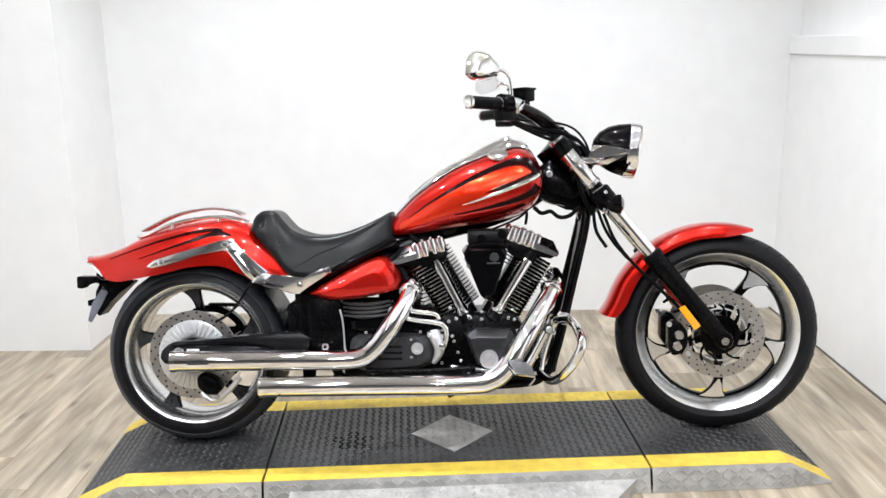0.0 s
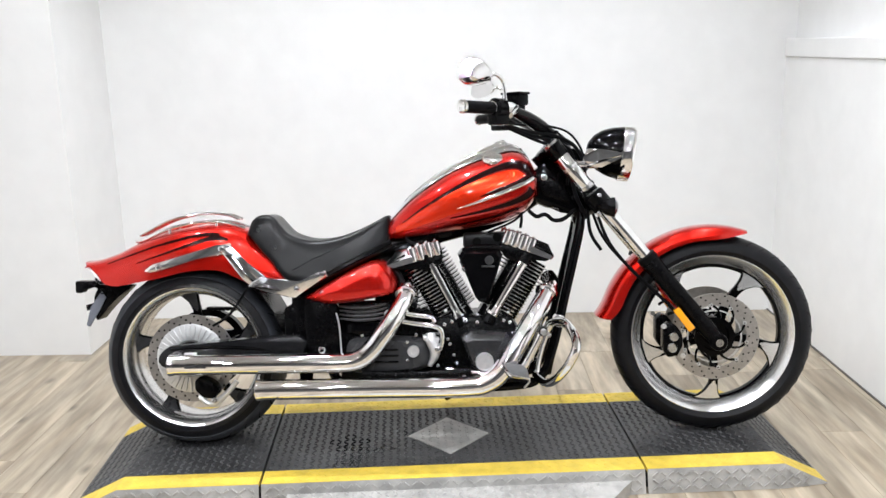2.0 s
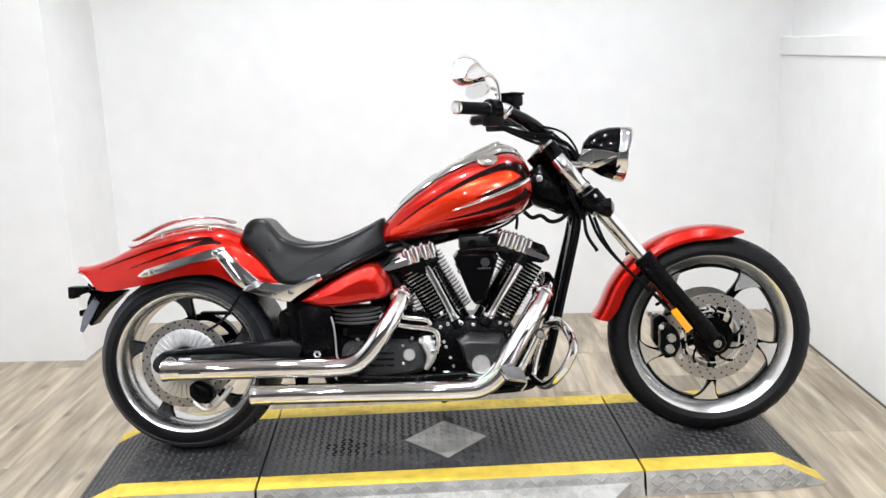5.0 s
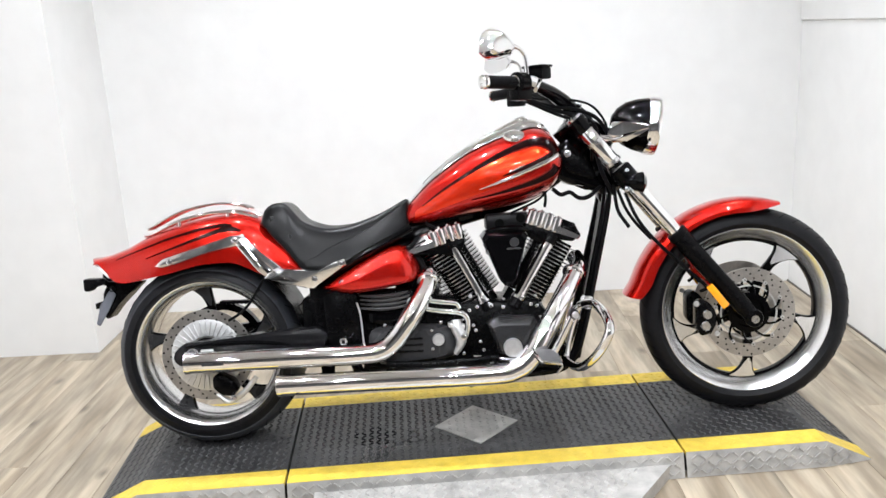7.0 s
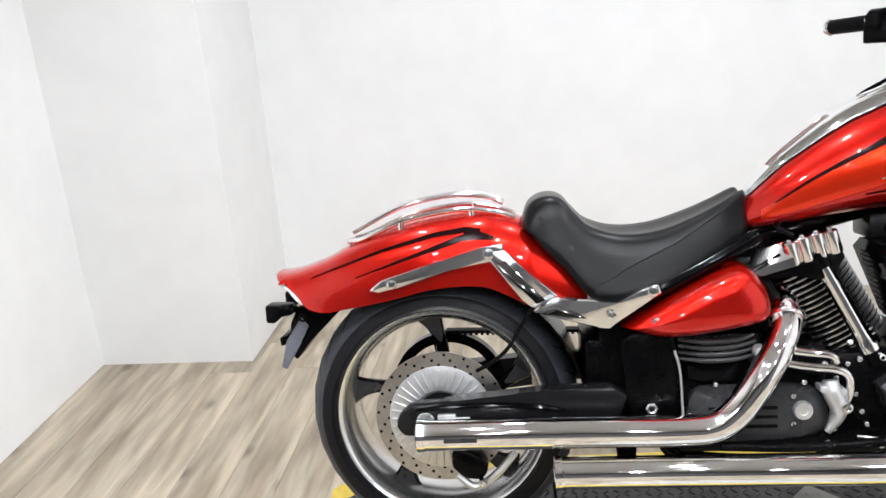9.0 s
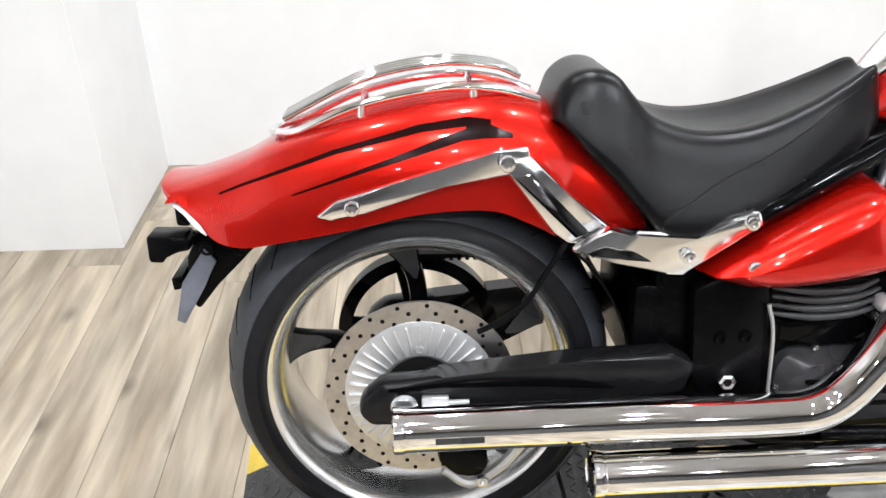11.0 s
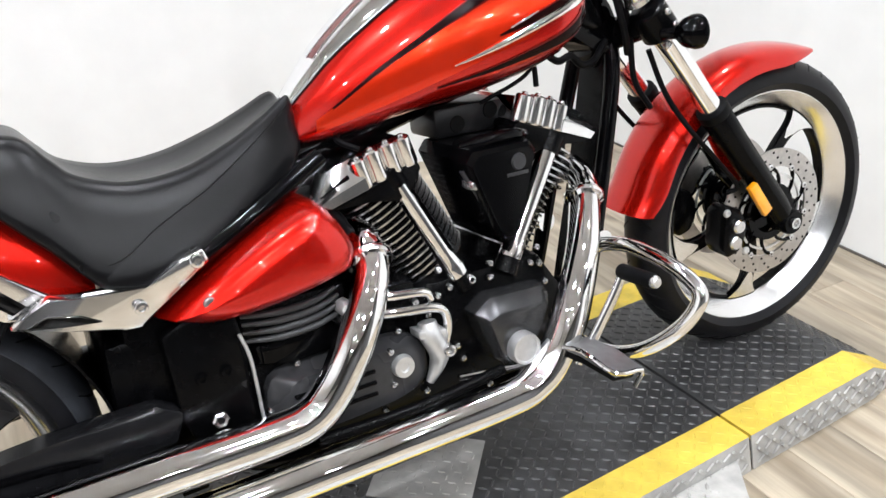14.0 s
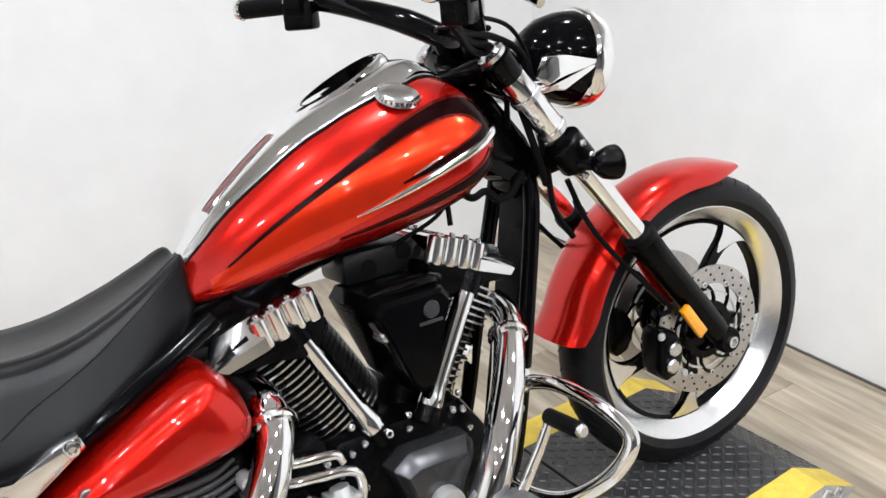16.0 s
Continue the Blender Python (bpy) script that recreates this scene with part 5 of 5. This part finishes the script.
for x, z in ((0.998, 0.667), (1.069, 0.682)):
    part("intake_port", lathe([(0.0, -0.1005), (0.015, -0.1005), (0.016, -0.098), (0.0, -0.098)], 18, "Y", (x, 0.049, z)), HOLE, ac)
for x, z, r in ((0.965, 0.405, 0.014), (1.048, 0.408, 0.014), (1.006, 0.425, 0.010), (0.90, 0.440, 0.010), (1.11, 0.43, 0.010)):
    part("lifter_bolt", bolt((x, -0.128, z), (0, -1, 0.3), r * 0.6, 0.008), POLISHED, case)
part("plug_lead", tube([(1.16, -0.09, 0.715), (1.165, -0.075, 0.755), (1.15, -0.05, 0.78)], 0.005, 8), RUBBER, bike)
part("throttle_cable", tube([(1.05, -0.07, 0.70), (1.14, -0.09, 0.74), (1.19, -0.06, 0.79), (1.24, -0.05, 0.86)], 0.004, 8), RUBBER, bike)
part("rear_plug_lead", tube([(0.80, -0.085, 0.665), (0.77, -0.07, 0.685), (0.80, -0.04, 0.70)], 0.005, 8), RUBBER, bike)

part("engine_core", box(0.655, 0.800, -0.070, 0.070, 0.420, 0.625, 0.02), SATIN, bike)
part("core_hose", tube([(0.700, -0.085, 0.600), (0.745, -0.100, 0.560), (0.760, -0.105, 0.500), (0.800, -0.105, 0.455)], 0.010, 10), RUBBER, bike)
# gearbox and ribbed cover behind the engine
gb = part("gearbox", box(0.54, 0.86, -0.13, 0.13, 0.20, 0.44, 0.02), SATIN, bike, "satin black gearbox housing")
part("gearbox_cover", pillow([(0.560, 0.262), (0.575, 0.348), (0.660, 0.360), (0.820, 0.352), (0.850, 0.305), (0.830, 0.252), (0.700, 0.238), (0.600, 0.240)], -0.150, -0.176, -0.12, 5, power=5.0), GREY_CASE, gb, "dark ribbed gearbox cover")
for z in (0.280, 0.300, 0.320):
    part("cover_rib", box(0.600, 0.740, -0.181, -0.170, z - 0.003, z + 0.003, 0.002), SATIN, gb)
part("cover_plug", lathe([(0.0, -0.184), (0.008, -0.184), (0.009, -0.187), (0.018, -0.187), (0.020, -0.180), (0.020, -0.165), (0.0, -0.165)], 26, "Y", (0.790, 0, 0.313)), CAST_SILVER, gb)
for x, z in ((0.565, 0.300), (0.62, 0.365), (0.72, 0.370), (0.80, 0.365), (0.855, 0.335), (0.85, 0.262), (0.76, 0.230), (0.64, 0.228), (0.770, 0.345), (0.770, 0.285)):
    part("case_bolt", bolt((x, -0.150 - 0.026 * (0.6 < x < 0.8 and 0.25 < z < 0.36), z), (0, -1, 0), 0.006, 0.008), POLISHED, gb)
bx = part("ribbed_cover", box(0.540, 0.720, -0.150, -0.06, 0.412, 0.475, 0.012), SATIN, bike, "black ribbed side box below the red cover")
for k in range(4):
    z = 0.421 + 0.0135 * k
    part("rib", tube([(0.545, -0.150, z + 0.003), (0.600, -0.159, z - 0.002), (0.660, -0.159, z), (0.712 - 0.004 * k, -0.150, z + 0.009)], [0.003, 0.0058, 0.0058, 0.003], 10), GREY_CASE, bx)
part("lower_cover", pillow([(0.556, 0.372), (0.560, 0.412), (0.640, 0.416), (0.735, 0.410), (0.742, 0.384), (0.690, 0.366), (0.610, 0.360)], -0.128, -0.150, -0.06, 4, power=4.0), BLACK, bx)
part("hinge_knob", lathe([(0.0, -0.176), (0.010, -0.176), (0.013, -0.170), (0.013, -0.14), (0.0, -0.14)], 18, "Y", (0.708, 0, 0.437)), CAST_SILVER, bx)
part("hinge_knob", lathe([(0.0, -0.170), (0.007, -0.170), (0.008, -0.14), (0.0, -0.14)], 14, "Y", (0.700, 0, 0.415)), POLISHED, bx)
part("cover_latch", tube([(0.535, -0.165, 0.445), (0.545, -0.168, 0.40), (0.550, -0.165, 0.30)], 0.003, 6), CAST_SILVER, bx)
# oil lines and brake master cylinder
part("oil_line", tube([(0.752, -0.165, 0.412), (0.800, -0.170, 0.404), (0.860, -0.172, 0.396), (0.884, -0.170, 0.380), (0.888, -0.168, 0.350), (0.880, -0.165, 0.318)], 0.0085, 12), CHROME, bike, "chrome oil line")
part("oil_line", tube([(0.752, -0.160, 0.440), (0.800, -0.165, 0.432), (0.850, -0.165, 0.424), (0.862, -0.163, 0.408)], 0.0085, 12), CHROME, bike, "chrome oil line")
mc = part("rear_master_cylinder", tube([(0.848, -0.168, 0.372), (0.850, -0.172, 0.350), (0.862, -0.176, 0.318), (0.858, -0.172, 0.290), (0.842, -0.170, 0.262)], [0.016, 0.020, 0.019, 0.014, 0.007], 14), CAST_SILVER, bike,
          "silver rear brake master cylinder")
part("banjo_bolt", bolt((0.872, -0.190, 0.322), (0, -1, 0), 0.012, 0.012), POLISHED, mc)
part("cylinder_flange", prism([(0.822, 0.366), (0.878, 0.356), (0.876, 0.342), (0.824, 0.350)], -0.185, -0.150, 0.004), CAST_SILVER, mc)

# ---------------------------------------------------------------- exhaust
UP = [(-0.014, -0.202, 0.286), (0.10, -0.202, 0.286), (0.35, -0.202, 0.285), (0.54, -0.203, 0.284), (0.610, -0.203, 0.292), (0.655, -0.202, 0.325), (0.705, -0.196, 0.392), (0.745, -0.178, 0.452), (0.768, -0.150, 0.495),
      (0.775, -0.118, 0.522), (0.772, -0.085, 0.532)]
LOW = [(0.275, -0.214, 0.201), (0.40, -0.214, 0.201), (0.70, -0.214, 0.200), (0.96, -0.213, 0.199), (1.030, -0.212, 0.210), (1.078, -0.210, 0.245), (1.130, -0.200, 0.325), (1.190, -0.165, 0.418), (1.240, -0.115, 0.490),
       (1.262, -0.080, 0.522), (1.255, -0.050, 0.545)]
for name, line, r in (("upper_exhaust_pipe", UP, 0.0335), ("lower_exhaust_pipe", LOW, 0.0335)):
    rad = [r, r, r, r, r, r, r * 0.98, r * 0.92, r * 0.88, r * 0.82, r * 0.8]
    ex = part(name, tube(line, rad, 32, 7, caps=False), CHROME, bike, "chrome straight-cut exhaust pipe")
    e = Vector(line[0])
    part("pipe_mouth", lathe([(r * 0.9, 0.0), (r * 0.9, 0.10), (0.0, 0.10)], 30, "X", e), HOLE, ex)
    part("end_ring", lathe([(r * 0.90, 0.0), (r * 0.94, -0.002), (r * 1.05, 0.0), (r * 1.06, 0.012), (r * 1.0, 0.018)], 32, "X", e, closed=False), CHROME, ex)
    p = Vector(line[-3])
    fl = lathe([(r * 0.7, 0.0), (r * 1.12, 0.0), (r * 1.16, 0.004), (r * 1.16, 0.010), (r * 1.1, 0.014), (r * 0.7, 0.014)], 26, "Z", closed=True)
    fl.transform(aim(p, Vector(line[-2])))
    part("pipe_flange", fl, CHROME, ex)
    if name.startswith("upper"):
        part("script_bar", box(0.045, 0.115, -0.2362, -0.2345, 0.280, 0.290, 0.0005), GREY_CASE, ex)
part("pipe_bracket", prism([(0.40, 0.300), (0.46, 0.300), (0.45, 0.215), (0.41, 0.215)], -0.165, -0.158, 0.002), SATIN, bike)
# black tube added to fill the gap above the lower pipe with dark
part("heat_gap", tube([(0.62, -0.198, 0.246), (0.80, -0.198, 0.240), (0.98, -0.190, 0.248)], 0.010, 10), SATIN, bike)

# ---------------------------------------------------------------- foot controls and engine guard
for s in (-1, 1):
    eg = part("engine_guard", tube([(1.258, 0.110 * s, 0.386), (1.275, 0.130 * s, 0.396), (1.292, 0.180 * s, 0.400), (1.304, 0.260 * s, 0.386), (1.308, 0.328 * s, 0.360), (1.302, 0.346 * s, 0.332), (1.280, 0.322 * s, 0.280),
                                    (1.250, 0.265 * s, 0.228), (1.228, 0.200 * s, 0.204), (1.208, 0.130 * s, 0.208), (1.204, 0.108 * s, 0.225), (1.218, 0.104 * s, 0.290), (1.242, 0.104 * s, 0.360), (1.258, 0.110 * s, 0.386)], 0.0145, 16),
              CHROME, bike, "chrome engine guard loop")
    part("guard_clamp", rod((1.288, 0.070 * s, 0.396), (1.285, 0.115 * s, 0.396), 0.022, 16), CHROME, eg)
    part("guard_bolt", bolt((1.246, 0.118 * s, 0.350), (0, s, 0), 0.010, 0.008), POLISHED, eg)
    # wedge-shaped peg: rubber blocks below an angular silver plate
    peg = rings([[(1.086, 0.215 * s, 0.250), (1.150, 0.215 * s, 0.248), (1.150, 0.215 * s, 0.262), (1.092, 0.215 * s, 0.266)],
                 [(1.084, 0.285 * s, 0.258), (1.150, 0.285 * s, 0.246), (1.152, 0.285 * s, 0.258), (1.088, 0.285 * s, 0.272)],
                 [(1.100, 0.344 * s, 0.242), (1.146, 0.344 * s, 0.235), (1.150, 0.344 * s, 0.246), (1.100, 0.344 * s, 0.254)]])
    bmesh.ops.bevel(peg, geom=list(peg.edges), offset=0.003, segments=2, affect="EDGES", profile=0.5)
    fpg = part("foot_peg", peg, RUBBER, bike, "black rubber wedge-shaped foot peg with a silver edge")
    part("peg_plate", rings([[(1.082, 0.222 * s, 0.268), (1.150, 0.222 * s, 0.264), (1.150, 0.222 * s, 0.270), (1.082, 0.222 * s, 0.274)],
                             [(1.078, 0.288 * s, 0.276), (1.156, 0.288 * s, 0.260), (1.156, 0.288 * s, 0.268), (1.080, 0.288 * s, 0.288)],
                             [(1.096, 0.354 * s, 0.256), (1.156, 0.354 * s, 0.246), (1.158, 0.354 * s, 0.254), (1.098, 0.354 * s, 0.264)]]), PEG_GREY, fpg)
    part("peg_edge", tube([(1.080, 0.240 * s, 0.276), (1.080, 0.290 * s, 0.286), (1.098, 0.352 * s, 0.262), (1.156, 0.354 * s, 0.250), (1.140, 0.352 * s, 0.222)], 0.0042, 8, 3), CHROME, fpg)
    part("peg_bracket", prism([(1.085, 0.262), (1.150, 0.262), (1.150, 0.228), (1.095, 0.224)], 0.155 * s, 0.220 * s, 0.006), SATIN, fpg)
bp = part("brake_pedal", tube([(1.120, -0.226, 0.225), (1.140, -0.230, 0.250), (1.162, -0.234, 0.282), (1.192, -0.244, 0.340), (1.214, -0.250, 0.388)], [0.008, 0.011, 0.012, 0.011, 0.010], 14, squash=0.7), CHROME, bike, "chrome rear brake pedal")
part("pedal_pad", tube([(1.214, -0.240, 0.386), (1.213, -0.246, 0.387), (1.204, -0.330, 0.394), (1.204, -0.336, 0.394)], [0.010, 0.0145, 0.0145, 0.011], 18, smooth=False), RUBBER, bp)
part("pedal_cap", lathe([(0.0, -0.346), (0.008, -0.345), (0.0115, -0.340), (0.0115, -0.332), (0.0, -0.332)], 18, "Y", (1.204, 0, 0.394)), POLISHED, bp)
part("pedal_link", rod((0.900, -0.170, 0.250), (1.120, -0.185, 0.225), 0.006, 10), CHROME, bike)
# side stand on the far side
part("side_stand", tube([(0.95, 0.10, 0.17), (0.93, 0.17, 0.10), (0.90, 0.265, 0.054)], [0.014, 0.013, 0.012], 12), SATIN, bike, "black side stand")

# ---------------------------------------------------------------- headlamp
HL = Vector((1.539, 0, 0.961))
HN = Vector((0.985, 0, -0.16)).normalized()


def turned_about(profile, at, way, sides=40, closed=False):
    b = lathe(profile, sides, "Z", closed=closed)
    b.transform(aim(at, at + way))
    return b


hl = front("headlamp", turned_about([(0.0, -0.142), (0.022, -0.139), (0.048, -0.124), (0.070, -0.097), (0.084, -0.062), (0.0905, -0.027), (0.0915, -0.014), (0.0, -0.014)], HL, HN), BLACK, "gloss black teardrop headlamp with chrome rim")
part("headlamp_rim", turned_about([(0.084, -0.026), (0.0930, -0.026), (0.0960, -0.020), (0.0965, 0.006), (0.094, 0.013), (0.084, 0.016), (0.082, 0.008)], HL, HN, closed=True), CHROME, hl)
part("headlamp_glass", turned_about([(0.083, 0.008), (0.062, 0.016), (0.030, 0.021), (0.0, 0.023)], HL, HN), LENS, hl)
part("trim_blade", prism([(1.378, 0.948), (1.396, 0.984), (1.440, 0.982), (1.545, 0.963), (1.440, 0.948), (1.400, 0.930)], -0.092, -0.084, 0.003), CHROME, hl)
part("trim_blade", prism([(1.395, 0.925), (1.440, 0.918), (1.535, 0.962), (1.500, 0.958), (1.430, 0.935)], -0.090, -0.083, 0.003), CHROME, hl)
part("lamp_bracket", tube([on_fork(0.06, -0.08), (1.385, -0.07, 0.930), (1.430, -0.06, 0.930)], 0.014, 12), CHROME, hl)
part("lamp_bracket", tube([on_fork(0.06, 0.08), (1.385, 0.07, 0.930), (1.430, 0.06, 0.930)], 0.014, 12), CHROME, hl)
for s in (-1, 1):
    sg = front("front_signal", turned_about([(0.0, -0.042), (0.014, -0.040), (0.026, -0.026), (0.032, -0.006), (0.032, 0.004), (0.0, 0.004)], Vector((1.472, 0.182 * s, 0.792)), Vector((1, 0.05 * s, 0)), 26), BLACK, "gloss black bullet front turn signal")
    part("signal_lens", turned_about([(0.0, 0.016), (0.018, 0.013), (0.030, 0.004), (0.030, 0.0), (0.0, 0.0)], Vector((1.472, 0.182 * s, 0.792)), Vector((1, 0.05 * s, 0)), 26), DARK_LENS, sg)
    part("signal_stalk", tube([(1.425, 0.140 * s, 0.790), (1.440, 0.155 * s, 0.790), (1.458, 0.165 * s, 0.791)], 0.012, 12), BLACK, sg)
    part("stalk_nut", bolt((1.428, 0.150 * s, 0.770), (0, s, 0), 0.009, 0.010), POLISHED, sg)

# ---------------------------------------------------------------- handlebar, controls, mirrors
BAR_UP = {-1: 0.0, 1: -0.008}


def raised(ob, s):
    """Sets a control to its side's height of the bar."""
    ob.matrix_local = STEER @ Matrix.Translation((0, 0, BAR_UP[s])) if ob.parent == bike else ob.matrix_local
    return ob


half_bar = [(1.285, 0.0, 1.018), (1.276, 0.05, 1.028), (1.234, 0.115, 1.062), (1.190, 0.190, 1.089), (1.138, 0.275, 1.111), (1.095, 0.325, 1.117), (1.048, 0.372, 1.114)]
line = [(x, y, z - 0.008 * min(1.0, y / 0.275)) for x, y, z in half_bar[:0:-1]] + [(x, -y, z) for x, y, z in half_bar]
bar = front("handlebar", tube(line, [0.013, 0.014, 0.016, 0.021, 0.024, 0.023, 0.022, 0.023, 0.024, 0.021, 0.016, 0.014, 0.013], 18), BLACK, "gloss black swept-back handlebar")
for s in (-1, 1):
    front("riser", rod((1.302, 0.050 * s, 0.945), (1.276, 0.050 * s, 1.022), 0.023, 16, 0.025), BLACK, "black handlebar riser")
    cap = part("riser_cap", box(-0.026, 0.026, -0.024, 0.024, 0.018, 0.030, 0.006, m=Matrix.Translation((1.276, 0.050 * s, 1.018))), BLACK, bar)
    part("cap_bolt", bolt((1.286, 0.050 * s, 1.048), (0, 0, 1), 0.007, 0.006), POLISHED, bar)
for s in (-1, 1):
    up = Vector((0, 0, -0.008)) if s > 0 else Vector((0, 0, 0))
    a, b = Vector((1.082, 0.328 * s, 1.116)) + up, Vector((1.016 if s > 0 else 1.000, 0.416 * s, 1.112 if s > 0 else 1.119)) + up
    d = b - a
    gr = front("hand_grip", tube([a, a + d * 0.03, a + d * 0.97, b], [0.019, 0.0195, 0.0190, 0.018], 20, smooth=False), RUBBER, "black rubber hand grip")
    part("bar_end", tube([b, b + d * 0.03, b + d * 0.10, b + d * 0.14], [0.018, 0.0215, 0.0205, 0.012], 20, smooth=False), CHROME, gr)
    part("grip_collar", tube([a - d * 0.05, a, a + d * 0.02], [0.021, 0.022, 0.018], 20, smooth=False), CHROME, gr)
    sw = front("switch_housing", tube([a - d * 0.42, a - d * 0.38, a - d * 0.08, a - d * 0.04], [0.022, 0.031, 0.032, 0.024], 18, smooth=False), SATIN, "black switch housing")
    part("switch_block", box(-0.021, 0.021, -0.032, 0.032, -0.052, 0.004, 0.007, m=Matrix.Translation(a - d * 0.24) @ pose(0, 0, 0, 0, 0, 45 * s)), SATIN, sw)
    for k in range(2):
        part("switch_button", box(-0.006, 0.006, -0.005, 0.005, 0.0, 0.008, 0.002, m=Matrix.Translation(a - d * (0.18 + 0.14 * k) + Vector((-0.022, 0.01 * s, -0.01)))), GREY_PLASTIC, sw)
    rs = front("fluid_reservoir", box(-0.036, 0.036, -0.024, 0.024, -0.016, 0.020, 0.006, m=Matrix.Translation((1.154, 0.270 * s, 1.140)) @ pose(0, 0, 0, 0, 0, 40 * s)), SATIN, "black fluid reservoir")
    part("reservoir_cap", box(-0.039, 0.039, -0.027, 0.027, 0.0, 0.008, 0.003, m=Matrix.Translation((1.154, 0.270 * s, 1.158)) @ pose(0, 0, 0, 0, 0, 40 * s)), BLACK, rs)
    part("lever_perch", tube([(1.112, 0.298 * s, 1.120), (1.140, 0.292 * s, 1.118), (1.160, 0.292 * s, 1.112)], 0.016, 12), CAST_SILVER, rs)
    raised(rs, s)
    lever = front("control_lever", tube([(1.152, 0.288 * s, 1.115), (1.154, 0.335 * s, 1.111), (1.150, 0.380 * s, 1.104), (1.146, 0.415 * s, 1.096), (1.140, 0.445 * s, 1.088)], [0.012, 0.012, 0.010, 0.009, 0.009], 12, squash=0.6), CHROME, "chrome control lever")
    raised(lever, s)
    mi = front("mirror", pillow([(0.942, 1.205), (0.955, 1.245), (1.000, 1.262), (1.052, 1.236), (1.066, 1.214), (1.040, 1.196), (0.975, 1.190)], 0.0, 0.034, -0.004, 5), CHROME, "chrome blade-shaped rear mirror")
    flip = Matrix.Diagonal((-1 if s < 0 else 1, 1, 1, 1))
    mi.matrix_local = STEER @ Matrix.Translation((1.030, 0.345 * s, 1.228)) @ pose(0, 0, 0, 0, 0, -90 + 36 * s) @ Matrix.Scale(1.25, 4) @ flip @ Matrix.Translation((-1.0, 0, -1.225))
    front("mirror_stem", tube([(1.124, 0.290 * s, 1.112), (1.122, 0.292 * s, 1.165), (1.112, 0.298 * s, 1.205), (1.084, 0.312 * s, 1.224), (1.048, 0.330 * s, 1.228)], [0.008, 0.007, 0.006, 0.006, 0.006], 10), CHROME, "chrome mirror stem")
# cables and hoses between bar, neck and headlamp
for pts, r in (([(1.100, -0.285, 1.075), (1.170, -0.185, 1.066), (1.255, -0.120, 1.062), (1.330, -0.085, 1.040), (1.375, -0.070, 0.985), (1.385, -0.060, 0.930)], 0.0040),
               ([(1.110, -0.270, 1.070), (1.190, -0.160, 1.045), (1.280, -0.100, 1.030), (1.345, -0.085, 1.000), (1.380, -0.070, 0.950), (1.390, -0.060, 0.890)], 0.0065),
               ([(1.120, -0.255, 1.066), (1.210, -0.140, 1.030), (1.290, -0.090, 1.010), (1.340, -0.075, 0.975), (1.355, -0.060, 0.910)], 0.0065),
               ([(1.120, -0.250, 1.060), (1.230, -0.120, 1.012), (1.300, -0.080, 0.990), (1.330, -0.060, 0.940), (1.330, -0.060, 0.860)], 0.0055),
               ([(1.120, 0.270, 1.120), (1.200, 0.150, 1.066), (1.290, 0.090, 1.035), (1.350, 0.070, 0.980), (1.370, 0.060, 0.890)], 0.0065),
               ([(1.110, 0.290, 1.130), (1.190, 0.180, 1.085), (1.280, 0.100, 1.055), (1.345, 0.080, 1.000), (1.360, 0.06, 0.91)], 0.0050),
               ([(1.375, -0.070, 0.900), (1.385, -0.080, 0.840), (1.395, -0.085, 0.790), (1.405, -0.090, 0.700), (1.440, -0.100, 0.640)], 0.0060),
               ([(1.340, -0.090, 0.900), (1.352, -0.105, 0.840), (1.372, -0.100, 0.790), (1.395, -0.080, 0.750)], 0.0070)):
    front("control_cable", tube(pts, r, 9), RUBBER)
front("horn_cover", prism([(1.345, 0.775), (1.372, 0.800), (1.396, 0.775), (1.388, 0.725), (1.365, 0.712), (1.348, 0.730)], -0.040, 0.040, 0.010), BLACK)
front("lamp_shroud", prism([(1.275, 0.985), (1.330, 1.000), (1.400, 0.960), (1.410, 0.920), (1.380, 0.890), (1.310, 0.930)], -0.060, 0.060, 0.012), BLACK)
part("wire_loom", tube([(1.190, -0.075, 0.772), (1.215, -0.085, 0.752), (1.245, -0.085, 0.758), (1.275, -0.080, 0.738), (1.310, -0.075, 0.742), (1.350, -0.06, 0.772)], 0.007, 10), RUBBER, bike)
part("chin_plate", prism([(1.262, 0.20), (1.300, 0.36), (1.330, 0.50), (1.366, 0.66), (1.380, 0.76), (1.362, 0.76), (1.346, 0.66), (1.314, 0.50), (1.281, 0.36), (1.241, 0.20)], -0.055, 0.025, 0.004), SATIN, bike, "black plate between the downtubes")
